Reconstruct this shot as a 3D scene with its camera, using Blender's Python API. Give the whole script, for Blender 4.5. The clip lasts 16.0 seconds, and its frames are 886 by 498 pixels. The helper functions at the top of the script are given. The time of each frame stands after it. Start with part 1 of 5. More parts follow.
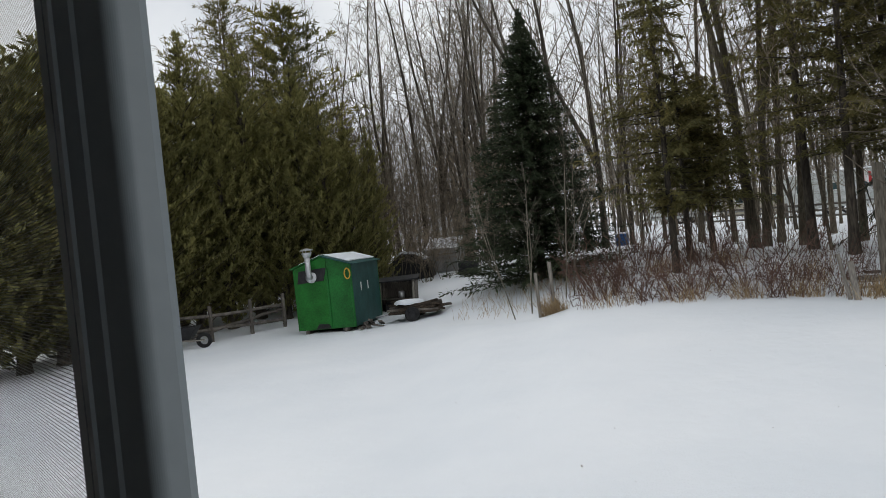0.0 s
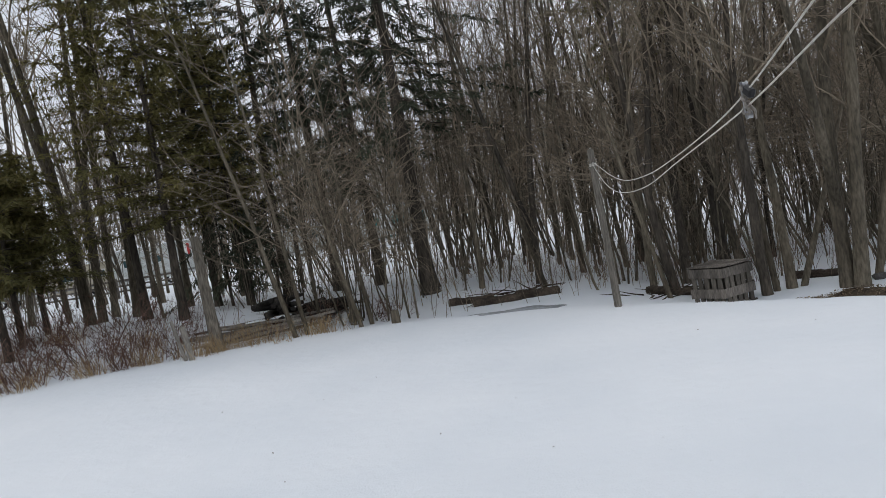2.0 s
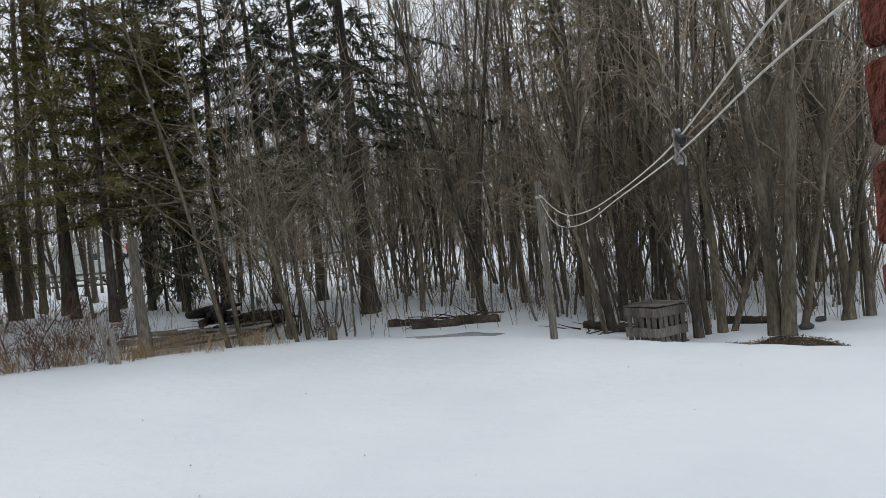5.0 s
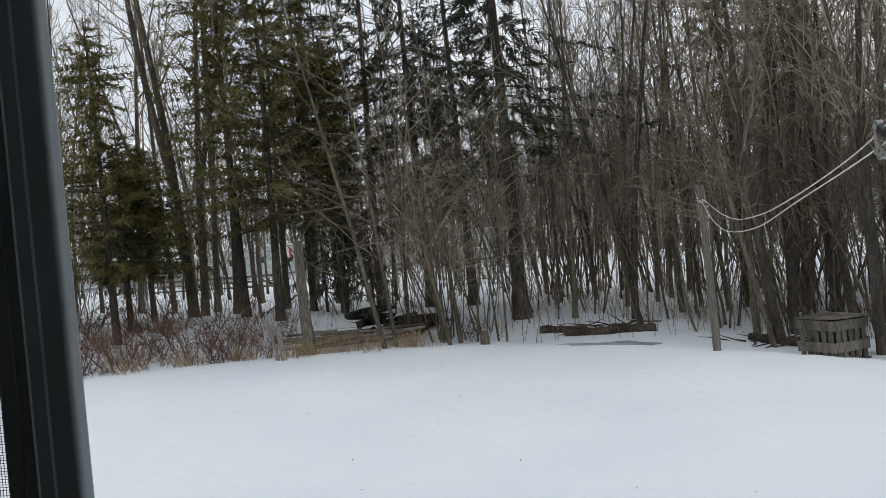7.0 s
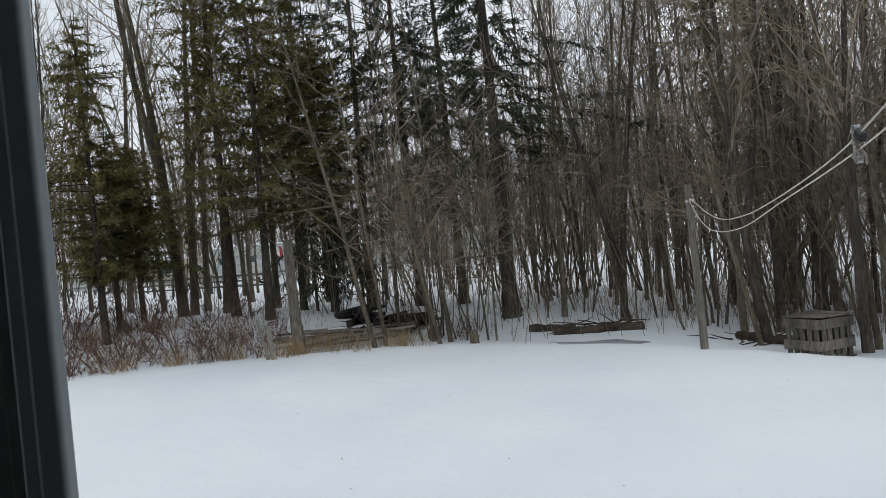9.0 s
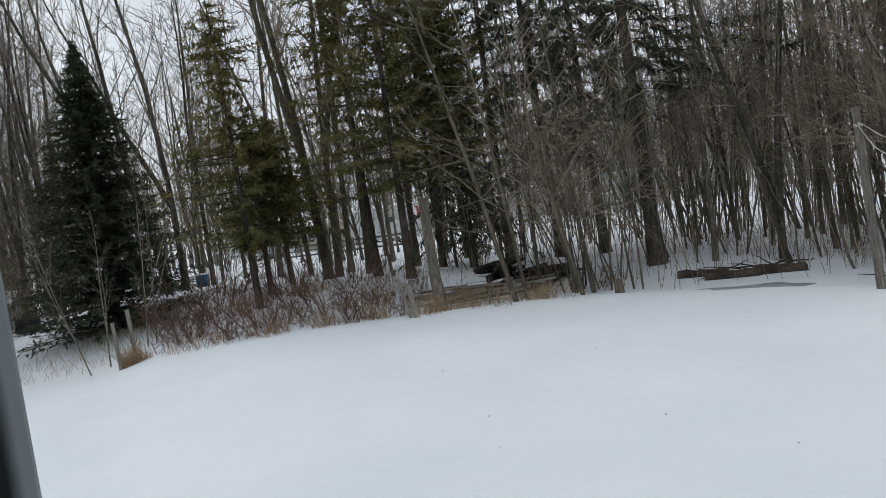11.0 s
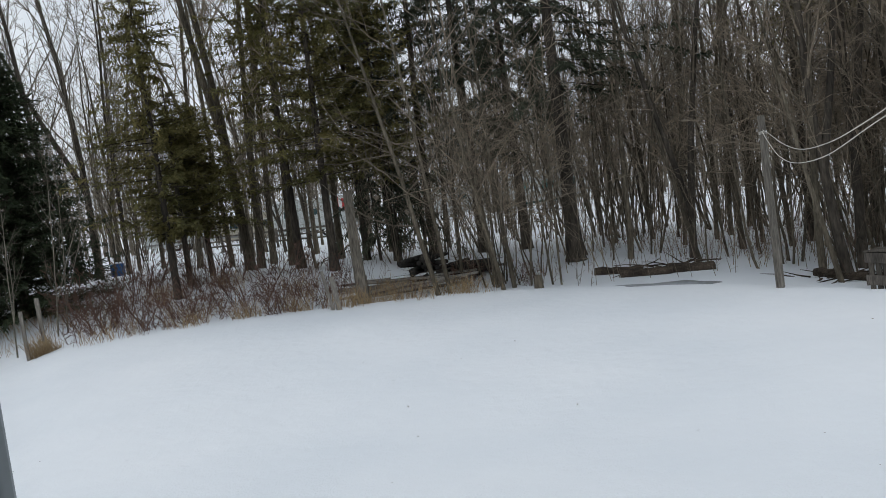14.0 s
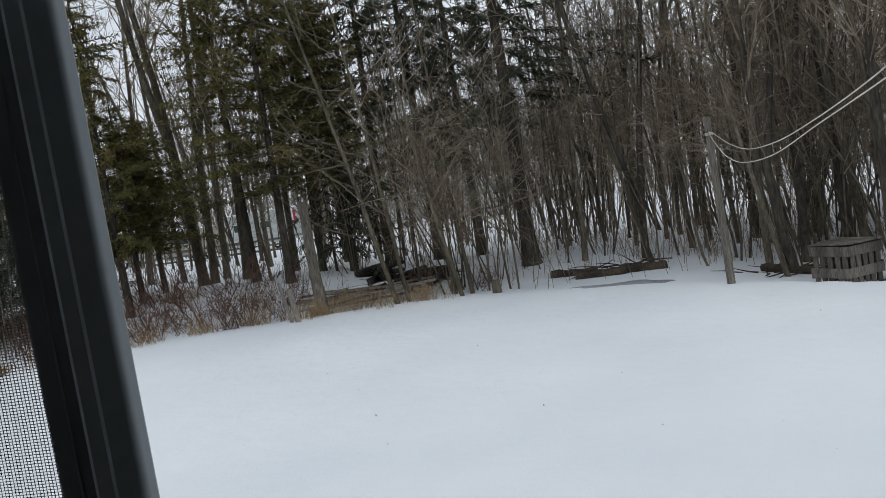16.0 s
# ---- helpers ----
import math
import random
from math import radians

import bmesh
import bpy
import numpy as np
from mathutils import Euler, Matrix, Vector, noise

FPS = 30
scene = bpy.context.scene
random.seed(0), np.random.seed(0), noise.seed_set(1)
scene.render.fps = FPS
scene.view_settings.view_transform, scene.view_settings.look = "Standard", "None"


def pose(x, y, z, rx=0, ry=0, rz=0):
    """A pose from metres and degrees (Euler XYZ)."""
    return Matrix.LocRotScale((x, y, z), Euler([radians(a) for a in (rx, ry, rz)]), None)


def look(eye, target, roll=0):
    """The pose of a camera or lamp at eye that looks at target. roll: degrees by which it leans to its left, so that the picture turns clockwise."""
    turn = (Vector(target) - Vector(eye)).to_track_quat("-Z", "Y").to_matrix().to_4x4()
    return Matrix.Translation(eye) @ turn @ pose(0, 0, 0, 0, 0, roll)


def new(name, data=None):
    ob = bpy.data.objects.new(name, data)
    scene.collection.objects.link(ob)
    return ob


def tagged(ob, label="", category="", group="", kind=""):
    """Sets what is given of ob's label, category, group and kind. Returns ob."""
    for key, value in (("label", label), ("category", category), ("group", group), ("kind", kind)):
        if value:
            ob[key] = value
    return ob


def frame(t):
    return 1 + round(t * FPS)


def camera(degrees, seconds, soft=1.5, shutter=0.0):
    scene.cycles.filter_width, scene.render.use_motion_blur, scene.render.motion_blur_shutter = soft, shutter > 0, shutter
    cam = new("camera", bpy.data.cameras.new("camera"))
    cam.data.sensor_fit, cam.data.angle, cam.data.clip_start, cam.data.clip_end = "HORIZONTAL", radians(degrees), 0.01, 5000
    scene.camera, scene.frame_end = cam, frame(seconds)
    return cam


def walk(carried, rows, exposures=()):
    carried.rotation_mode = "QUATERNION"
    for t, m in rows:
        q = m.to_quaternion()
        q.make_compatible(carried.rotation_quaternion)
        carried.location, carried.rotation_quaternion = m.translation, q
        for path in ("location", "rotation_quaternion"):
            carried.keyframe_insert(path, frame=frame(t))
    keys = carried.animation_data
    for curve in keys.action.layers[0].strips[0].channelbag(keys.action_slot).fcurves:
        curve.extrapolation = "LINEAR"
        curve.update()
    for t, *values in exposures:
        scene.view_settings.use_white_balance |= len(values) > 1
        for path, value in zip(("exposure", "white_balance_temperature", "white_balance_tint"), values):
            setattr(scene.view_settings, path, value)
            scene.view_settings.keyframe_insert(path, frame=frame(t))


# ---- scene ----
cam = camera(60.0, 16.0, soft=0.8, shutter=0.0)
walk(cam, [
    (0, pose(-0.060, 0.371, 2.116, 89.49, 5.92, 38.12)),
    (0.2, pose(-0.060, 0.356, 2.116, 88.94, 5.97, 38.62)),
    (0.5, pose(0.011, 0.259, 2.115, 87.99, 11.22, 21.70)),
    (1, pose(0.037, 0.244, 2.120, 89.68, 10.68, 17.00)),
    (1.5, pose(0.047, 0.004, 2.142, 90.10, 10.95, 0.96)),
    (2, pose(-0.023, -0.137, 2.148, 87.75, 10.75, -9.72)),
    (2.5, pose(-0.030, -0.219, 2.131, 87.71, 6.24, -11.81)),
    (3, pose(-0.028, -0.216, 2.140, 88.42, 6.17, -13.60)),
    (3.5, pose(-0.026, -0.209, 2.141, 88.48, 6.36, -13.68)),
    (5.8, pose(0.088, -0.124, 2.141, 89.22, 6.05, -13.11)),
    (6, pose(0.086, -0.129, 2.141, 89.41, 5.89, -11.67)),
    (6.5, pose(0.030, -0.125, 2.150, 90.05, 5.85, -5.69)),
    (7, pose(-0.034, -0.105, 2.121, 90.50, 5.83, -2.44)),
    (7.5, pose(-0.044, -0.104, 2.120, 90.61, 5.65, -1.99)),
    (8, pose(-0.006, -0.132, 2.120, 90.72, 5.35, -2.18)),
    (8.2, pose(0.002, -0.165, 2.145, 90.53, 5.15, -2.57)),
    (10.3, pose(-0.043, 0.040, 2.116, 90.25, 8.13, -2.19)),
    (10.5, pose(-0.039, 0.089, 2.116, 90.41, 8.66, 0.87)),
    (11, pose(-0.029, 0.162, 2.116, 88.20, 9.33, 7.09)),
    (11.5, pose(-0.061, 0.208, 2.116, 86.55, 9.19, 10.93)),
    (12, pose(-0.070, 0.237, 2.116, 86.43, 9.36, 13.72)),
    (12.5, pose(-0.094, 0.258, 2.116, 86.47, 9.44, 13.73)),
    (13, pose(-0.049, 0.215, 2.116, 86.62, 9.37, 13.40)),
    (13.5, pose(0.014, 0.151, 2.116, 87.85, 8.66, 9.11)),
    (14, pose(0.007, 0.046, 2.107, 86.93, 7.96, 1.50)),
    (14.5, pose(0.000, 0.000, 2.100, 87.00, 8.23, -0.43)),
    (15, pose(-0.004, -0.062, 2.078, 86.59, 9.03, -3.47)),
    (15.5, pose(0.003, -0.088, 2.117, 86.36, 9.41, -4.15)),
    (16, pose(-0.096, -0.013, 2.116, 86.97, 9.67, -2.22)),
], exposures=[(0.0, 0.2, 6720, 10), (1.5, 0.16, 6480, 12), (3.5, 0.26, 6500, 9), (8.0, 0.24, 6480, 9), (12.5, 0.13, 6380, 9), (16.0, 0.14, 6400, 9)])

# ---- light: overcast late-winter sky ----
SUN_AZ, SUN_EL = 60.0, 38.0
world = bpy.data.worlds.new("world")
scene.world = world
world.use_nodes = True
wn, wl = world.node_tree.nodes, world.node_tree.links
for n in list(wn):
    wn.remove(n)
w_out = wn.new("ShaderNodeOutputWorld")
w_bg = wn.new("ShaderNodeBackground")
w_sky = wn.new("ShaderNodeTexSky")
w_sky.sky_type = "NISHITA"
w_sky.sun_disc = False
w_sky.sun_elevation = radians(SUN_EL)
w_sky.sun_rotation = radians(SUN_AZ)
w_sky.dust_density = 3.0
w_hsv = wn.new("ShaderNodeHueSaturation")
w_hsv.inputs["Saturation"].default_value = 0.25
w_tc = wn.new("ShaderNodeTexCoord")
w_noise = wn.new("ShaderNodeTexNoise")
w_noise.inputs["Scale"].default_value = 3.5
w_noise.inputs["Detail"].default_value = 5.0
w_ramp = wn.new("ShaderNodeValToRGB")
w_ramp.color_ramp.elements[0].position = 0.35
w_ramp.color_ramp.elements[0].color = (6.9, 7.5, 8.4, 1)
w_ramp.color_ramp.elements[1].position = 0.65
w_ramp.color_ramp.elements[1].color = (10.1, 10.6, 11.1, 1)
w_mix = wn.new("ShaderNodeMix")
w_mix.data_type = "RGBA"
w_mix.inputs["Factor"].default_value = 0.85
wl.new(w_sky.outputs["Color"], w_hsv.inputs["Color"])
wl.new(w_tc.outputs["Generated"], w_noise.inputs["Vector"])
wl.new(w_noise.outputs["Fac"], w_ramp.inputs["Fac"])
wl.new(w_hsv.outputs["Color"], w_mix.inputs["A"])
wl.new(w_ramp.outputs["Color"], w_mix.inputs["B"])
wl.new(w_mix.outputs["Result"], w_bg.inputs["Color"])
wl.new(w_bg.outputs["Background"], w_out.inputs["Surface"])
w_bg.inputs["Strength"].default_value = 0.085

sun_data = bpy.data.lights.new("sun", "SUN")
sun_data.energy = 0.6
sun_data.angle = radians(25)
sun_data.color = (1.0, 0.97, 0.93)
sun = new("sun", sun_data)
_s = Vector((-math.sin(radians(SUN_AZ)) * math.cos(radians(SUN_EL)), math.cos(radians(SUN_AZ)) * math.cos(radians(SUN_EL)), math.sin(radians(SUN_EL))))
sun.matrix_world = look(_s * 50, (0, 0, 0))


# ---- materials ----
def material(name, c1, c2, scale=4.0, rough=0.85, bump=0.3, fine=40.0, metal=0.0, stretch=(1, 1, 1), per_object=0.0, c3=None, contrast=(0.35, 0.65), spec=0.3, grain=0.22):
    """Two-scale mottled surface: broad stains between c1 and c2, fine grain in tone and relief."""
    m = bpy.data.materials.new(name)
    m.use_nodes = True
    N, L = m.node_tree.nodes, m.node_tree.links
    b = N["Principled BSDF"]
    tc = N.new("ShaderNodeTexCoord")
    mp = N.new("ShaderNodeMapping")
    mp.inputs["Scale"].default_value = stretch
    L.new(tc.outputs["Object"], mp.inputs["Vector"])
    n1 = N.new("ShaderNodeTexNoise")
    n1.inputs["Scale"].default_value = scale
    n1.inputs["Detail"].default_value = 4
    n2 = N.new("ShaderNodeTexNoise")
    n2.inputs["Scale"].default_value = fine
    n2.inputs["Detail"].default_value = 3
    for n in (n1, n2):
        L.new(mp.outputs["Vector"], n.inputs["Vector"])
    r = N.new("ShaderNodeValToRGB")
    r.color_ramp.elements[0].position, r.color_ramp.elements[1].position = contrast
    r.color_ramp.elements[0].color, r.color_ramp.elements[1].color = (*c1, 1), (*c2, 1)
    if c3:
        e = r.color_ramp.elements.new(0.5 * (contrast[0] + contrast[1]))
        e.color = (*c3, 1)
    L.new(n1.outputs["Fac"], r.inputs["Fac"])
    hs = N.new("ShaderNodeHueSaturation")
    L.new(r.outputs["Color"], hs.inputs["Color"])
    mr = N.new("ShaderNodeMapRange")
    mr.inputs["From Min"].default_value, mr.inputs["From Max"].default_value = 0.3, 0.7
    mr.inputs["To Min"].default_value, mr.inputs["To Max"].default_value = 1 - grain, 1 + grain
    L.new(n2.outputs["Fac"], mr.inputs["Value"])
    if per_object:
        oi = N.new("ShaderNodeObjectInfo")
        mo = N.new("ShaderNodeMapRange")
        mo.inputs["To Min"].default_value, mo.inputs["To Max"].default_value = 1 - per_object, 1 + per_object
        L.new(oi.outputs["Random"], mo.inputs["Value"])
        mu = N.new("ShaderNodeMath")
        mu.operation = "MULTIPLY"
        L.new(mr.outputs["Result"], mu.inputs[0])
        L.new(mo.outputs["Result"], mu.inputs[1])
        L.new(mu.outputs["Value"], hs.inputs["Value"])
    else:
        L.new(mr.outputs["Result"], hs.inputs["Value"])
    L.new(hs.outputs["Color"], b.inputs["Base Color"])
    b.inputs["Roughness"].default_value = rough
    b.inputs["Metallic"].default_value = metal
    b.inputs["Specular IOR Level"].default_value = spec
    if bump:
        bu = N.new("ShaderNodeBump")
        bu.inputs["Strength"].default_value = bump
        bu.inputs["Distance"].default_value = 0.02
        L.new(n2.outputs["Fac"], bu.inputs["Height"])
        L.new(bu.outputs["Normal"], b.inputs["Normal"])
    return m


def leafy(name, c1, c2, c3=None, scale=1.2, spread=0.35, rough=0.7):
    """Foliage: tone drifts over the crown and from spray to spray."""
    m = bpy.data.materials.new(name)
    m.use_nodes = True
    N, L = m.node_tree.nodes, m.node_tree.links
    b = N["Principled BSDF"]
    tc = N.new("ShaderNodeTexCoord")
    n1 = N.new("ShaderNodeTexNoise")
    n1.inputs["Scale"].default_value = scale
    n1.inputs["Detail"].default_value = 3
    L.new(tc.outputs["Object"], n1.inputs["Vector"])
    r = N.new("ShaderNodeValToRGB")
    r.color_ramp.elements[0].position, r.color_ramp.elements[1].position = 0.35, 0.68
    r.color_ramp.elements[0].color, r.color_ramp.elements[1].color = (*c1, 1), (*c2, 1)
    if c3:
        e = r.color_ramp.elements.new(0.82)
        e.color = (*c3, 1)
    L.new(n1.outputs["Fac"], r.inputs["Fac"])
    g = N.new("ShaderNodeNewGeometry")
    mo = N.new("ShaderNodeMapRange")
    mo.inputs["To Min"].default_value, mo.inputs["To Max"].default_value = 1 - spread, 1 + spread
    L.new(g.outputs["Random Per Island"], mo.inputs["Value"])
    hs = N.new("ShaderNodeHueSaturation")
    L.new(r.outputs["Color"], hs.inputs["Color"])
    L.new(mo.outputs["Result"], hs.inputs["Value"])
    L.new(hs.outputs["Color"], b.inputs["Base Color"])
    b.inputs["Roughness"].default_value = rough
    b.inputs["Specular IOR Level"].default_value = 0.2
    tl = N.new("ShaderNodeBsdfTranslucent")
    L.new(hs.outputs["Color"], tl.inputs["Color"])
    ms = N.new("ShaderNodeMixShader")
    ms.inputs["Fac"].default_value = 0.38
    L.new(b.outputs["BSDF"], ms.inputs[1])
    L.new(tl.outputs["BSDF"], ms.inputs[2])
    L.new(ms.outputs["Shader"], N["Material Output"].inputs["Surface"])
    return m


def snow_material():
    m = bpy.data.materials.new("snow")
    m.use_nodes = True
    N, L = m.node_tree.nodes, m.node_tree.links
    b = N["Principled BSDF"]
    tc = N.new("ShaderNodeTexCoord")
    n1 = N.new("ShaderNodeTexNoise")
    n1.inputs["Scale"].default_value = 0.35
    n1.inputs["Detail"].default_value = 5
    n2 = N.new("ShaderNodeTexNoise")
    n2.inputs["Scale"].default_value = 5.0
    n2.inputs["Detail"].default_value = 6
    n3 = N.new("ShaderNodeTexNoise")
    n3.inputs["Scale"].default_value = 60.0
    n3.inputs["Detail"].default_value = 3
    for n in (n1, n2, n3):
        L.new(tc.outputs["Object"], n.inputs["Vector"])
    r = N.new("ShaderNodeValToRGB")
    r.color_ramp.elements[0].position, r.color_ramp.elements[1].position = 0.3, 0.7
    r.color_ramp.elements[0].color, r.color_ramp.elements[1].color = (0.74, 0.78, 0.82, 1), (0.84, 0.865, 0.89, 1)
    L.new(n1.outputs["Fac"], r.inputs["Fac"])
    L.new(r.outputs["Color"], b.inputs["Base Color"])
    ad = N.new("ShaderNodeMath")
    ad.operation = "MULTIPLY_ADD"
    ad.inputs[1].default_value = 0.25
    L.new(n3.outputs["Fac"], ad.inputs[0])
    L.new(n2.outputs["Fac"], ad.inputs[2])
    bu = N.new("ShaderNodeBump")
    bu.inputs["Strength"].default_value = 0.4
    bu.inputs["Distance"].default_value = 0.07
    L.new(ad.outputs["Value"], bu.inputs["Height"])
    L.new(bu.outputs["Normal"], b.inputs["Normal"])
    b.inputs["Roughness"].default_value = 0.75
    b.inputs["Specular IOR Level"].default_value = 0.15
    return m


SNOW = snow_material()
BARK = material("bark_grey_brown", (0.07, 0.059, 0.042), (0.15, 0.127, 0.093), 3, 0.95, 0.8, 30, stretch=(1, 1, 0.25), per_object=0.25, grain=0.45)
# bark of the conifers; also puts silhouette shade into far and left trees
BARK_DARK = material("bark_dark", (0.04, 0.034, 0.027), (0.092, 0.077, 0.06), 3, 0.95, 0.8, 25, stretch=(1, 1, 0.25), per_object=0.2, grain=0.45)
BARK_PALE = material("bark_pale", (0.11, 0.1, 0.078), (0.2, 0.182, 0.143), 4, 0.9, 0.6, 30, stretch=(1, 1, 0.3), per_object=0.2, grain=0.45)
TWIG = material("twig", (0.135, 0.11, 0.08), (0.27, 0.22, 0.162), 1.5, 0.9, 0, 20, per_object=0.42)
TWIG_RED = material("twig_red_brown", (0.085, 0.048, 0.036), (0.17, 0.105, 0.08), 1.5, 0.9, 0, 20, per_object=0.2)
TWIG_TAN = material("twig_tan", (0.17, 0.132, 0.095), (0.31, 0.25, 0.182), 1.5, 0.9, 0, 20, per_object=0.3)
# twigs of pale saplings; also the darker silhouette tone of distant crowns
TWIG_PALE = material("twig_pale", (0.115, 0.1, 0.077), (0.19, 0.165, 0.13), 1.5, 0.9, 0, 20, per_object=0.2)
CEDAR = leafy("cedar_sprays", (0.15, 0.145, 0.054), (0.27, 0.25, 0.094), (0.35, 0.28, 0.11), 0.6)
CEDAR_DRY = leafy("cedar_sprays_winter", (0.12, 0.115, 0.045), (0.22, 0.185, 0.072), (0.27, 0.17, 0.068), 0.7)
PINE_GOLD = leafy("yellowing_needles", (0.11, 0.115, 0.05), (0.3, 0.26, 0.07), None, 0.5)
SPRUCE = leafy("spruce_needles", (0.038, 0.053, 0.03), (0.078, 0.096, 0.054), None, 1.3)
HEMLOCK = leafy("dark_needles", (0.05, 0.058, 0.04), (0.1, 0.11, 0.074), None, 1.0)
WOOD_GREY = material("weathered_wood", (0.15, 0.135, 0.115), (0.3, 0.275, 0.24), 3, 0.9, 0.5, 60, stretch=(1, 1, 0.12), per_object=0.15, grain=0.45)
STRAW = material("dead_grass", (0.28, 0.19, 0.1), (0.48, 0.36, 0.21), 3, 0.9, 0, 20, per_object=0.2)
GREEN = material("green_painted_ply", (0.004, 0.085, 0.012), (0.008, 0.14, 0.022), 2.5, 0.55, 0.15, 25)
TEAL = material("teal_painted_ply", (0.008, 0.055, 0.05), (0.018, 0.085, 0.078), 2.5, 0.6, 0.15, 25)


# ---- geometry helpers ----
def smooth(a, b, x):
    q = min(1.0, max(0.0, (x - a) / (b - a)))
    return q * q * (3 - 2 * q)


def bump1(x, c, w):
    return math.exp(-((x - c) / w) ** 2)


def ground_z(x, y):
    """Snow surface: a yard that swells to a low crest, a dip behind it, then woodland rising gently."""
    r = math.hypot(x, y)
    u = math.degrees(math.atan2(-x, y)) if r > 1e-6 else 0.0
    if abs(u) > 130:
        u = 0.0
    rc = 10.0 + 4.2 * smooth(-48, 6, u) + 0.8 * smooth(6, 28, u) + 5.0 * smooth(33, 45, u)
    zc = 0.24 + 0.10 * smooth(-36, -16, u) + 0.20 * smooth(-14, 10, u) + 0.06 * smooth(10, 26, u) - 0.46 * smooth(28, 44, u) - 0.1 * bump1(u, 32, 2)
    dip = 0.34 * (1 - smooth(-28, -17, u)) + 0.12 * smooth(-28, -17, u) * (1 - smooth(0, 26, u)) + 0.12 * bump1(u, 34, 4)
    far = 0.12 + 0.55 * smooth(-26, -4, u) + 0.38 * smooth(-4, 10, u) + 0.30 * bump1(u, 25, 9) - 0.15 * smooth(30, 50, u)
    yard = zc * smooth(2.0, rc, r) + 0.05 * math.sin(r * 0.5) * smooth(1, 5, r) * (1 - smooth(rc - 4, rc, r))
    z = yard - dip * smooth(rc + 0.1, rc + 1.2, r)
    flat = smooth(-26, -16, u) * (1 - smooth(22, 30, u))
    back = smooth(rc + 1.2 - 0.5 * flat, rc + 11.0 - 5.5 * flat, r)
    z = z * (1 - back) + far * back
    z += 0.35 * smooth(30, 75, r) + 2.0 * smooth(90, 260, r)
    z += 0.05 * noise.noise(Vector((x * 0.35, y * 0.35, 0))) + 0.12 * noise.noise(Vector((x * 0.12, y * 0.12, 3))) * smooth(rc, rc + 8, r)
    return z


def place(az, r, dz=0.0):
    """A spot on the snow, by bearing (degrees to the left of straight out) and distance."""
    x, y = -r * math.sin(radians(az)) - 0.04, r * math.cos(radians(az)) - 0.2 + 0.5 * smooth(4, 20, az)
    return Vector((x, y, ground_z(x, y) + dz))


class Geo:
    """Collects tubes, boxes and leaves into one mesh."""

    def __init__(self):
        self.v, self.f, self.n = [], [], 0

    def add(self, verts, faces):
        k = self.n
        self.v.extend(verts)
        self.f.extend([tuple(i + k for i in q) for q in faces])
        self.n += len(verts)

    def tube(self, pts, radii, sides=6, cap=False):
        k, rings = self.n, len(pts)
        for i, p in enumerate(pts):
            a = pts[min(i + 1, rings - 1)] - pts[max(i - 1, 0)]
            a = a.normalized() if a.length > 1e-9 else Vector((0, 0, 1))
            s = a.cross(Vector((0.31, 0.95, 0.05)))
            if s.length < 0.05:
                s = a.cross(Vector((1, 0, 0)))
            s.normalize()
            t = a.cross(s)
            for j in range(sides):
                c = 2 * math.pi * j / sides
                self.v.append(p + (s * math.cos(c) + t * math.sin(c)) * radii[i])
        for i in range(rings - 1):
            for j in range(sides):
                j2 = (j + 1) % sides
                self.f.append((k + i * sides + j, k + i * sides + j2, k + (i + 1) * sides + j2, k + (i + 1) * sides + j))
        if cap:
            self.f.append(tuple(k + j for j in range(sides))[::-1])
            self.f.append(tuple(k + (rings - 1) * sides + j for j in range(sides)))
        self.n += rings * sides

    def box(self, m, sx, sy, sz, bevel=0.0):
        """A box centred on the pose m."""
        b = bmesh.new()
        bmesh.ops.create_cube(b, size=1)
        bmesh.ops.scale(b, vec=(sx, sy, sz), verts=b.verts)
        if bevel:
            bmesh.ops.bevel(b, geom=list(b.edges), offset=bevel, segments=1, affect="EDGES")
        b.verts.index_update()
        self.add([m @ q.co for q in b.verts], [tuple(q.index for q in fc.verts) for fc in b.faces])
        b.free()

    def slab(self, poly, m, depth):
        """A flat outline (x, z) given thickness along y."""
        n = len(poly)
        vs = [m @ Vector((p[0], -depth / 2, p[1])) for p in poly] + [m @ Vector((p[0], depth / 2, p[1])) for p in poly]
        fs = [tuple(range(n)), tuple(range(2 * n - 1, n - 1, -1))]
        fs += [(i, i + n, (i + 1) % n + n, (i + 1) % n) for i in range(n)]
        self.add(vs, fs)

    def mesh(self, name, mat, soft=False):
        me = bpy.data.meshes.new(name)
        me.from_pydata([tuple(q) for q in self.v], [], self.f)
        me.materials.append(mat)
        if soft:
            me.polygons.foreach_set("use_smooth", [True] * len(me.polygons))
        me.update()
        return me


def part(name, g, mat, parent=None, label="", soft=False):
    ob = new(name, g.mesh(name, mat, soft))
    if parent:
        ob.parent = parent
    if label:
        tagged(ob, label)
    return ob


def thing(name, m, label, category, group="", kind=""):
    ob = new(name)
    ob.empty_display_size = 0.2
    ob.matrix_world = m
    return tagged(ob, label, category, group, kind)


def structure(name, g, mat, label, soft=False, kind="structure"):
    return tagged(part(name, g, mat, None, "", soft), label, "", "", kind)


def rnd(a, b):
    return random.uniform(a, b)


def bent(p, d, length, steps, wander, lift=0.0):
    """A wandering path from p along d."""
    pts, d = [p.copy()], d.normalized()
    for _ in range(steps):
        d = (d + Vector((rnd(-1, 1), rnd(-1, 1), rnd(-1, 1))) * wander + Vector((0, 0, lift))).normalized()
        pts.append(pts[-1] + d * (length / steps))
    return pts


def along(pts, q):
    f = q * (len(pts) - 1)
    i = min(int(f), len(pts) - 2)
    return pts[i].lerp(pts[i + 1], f - i), (pts[i + 1] - pts[i]).normalized()


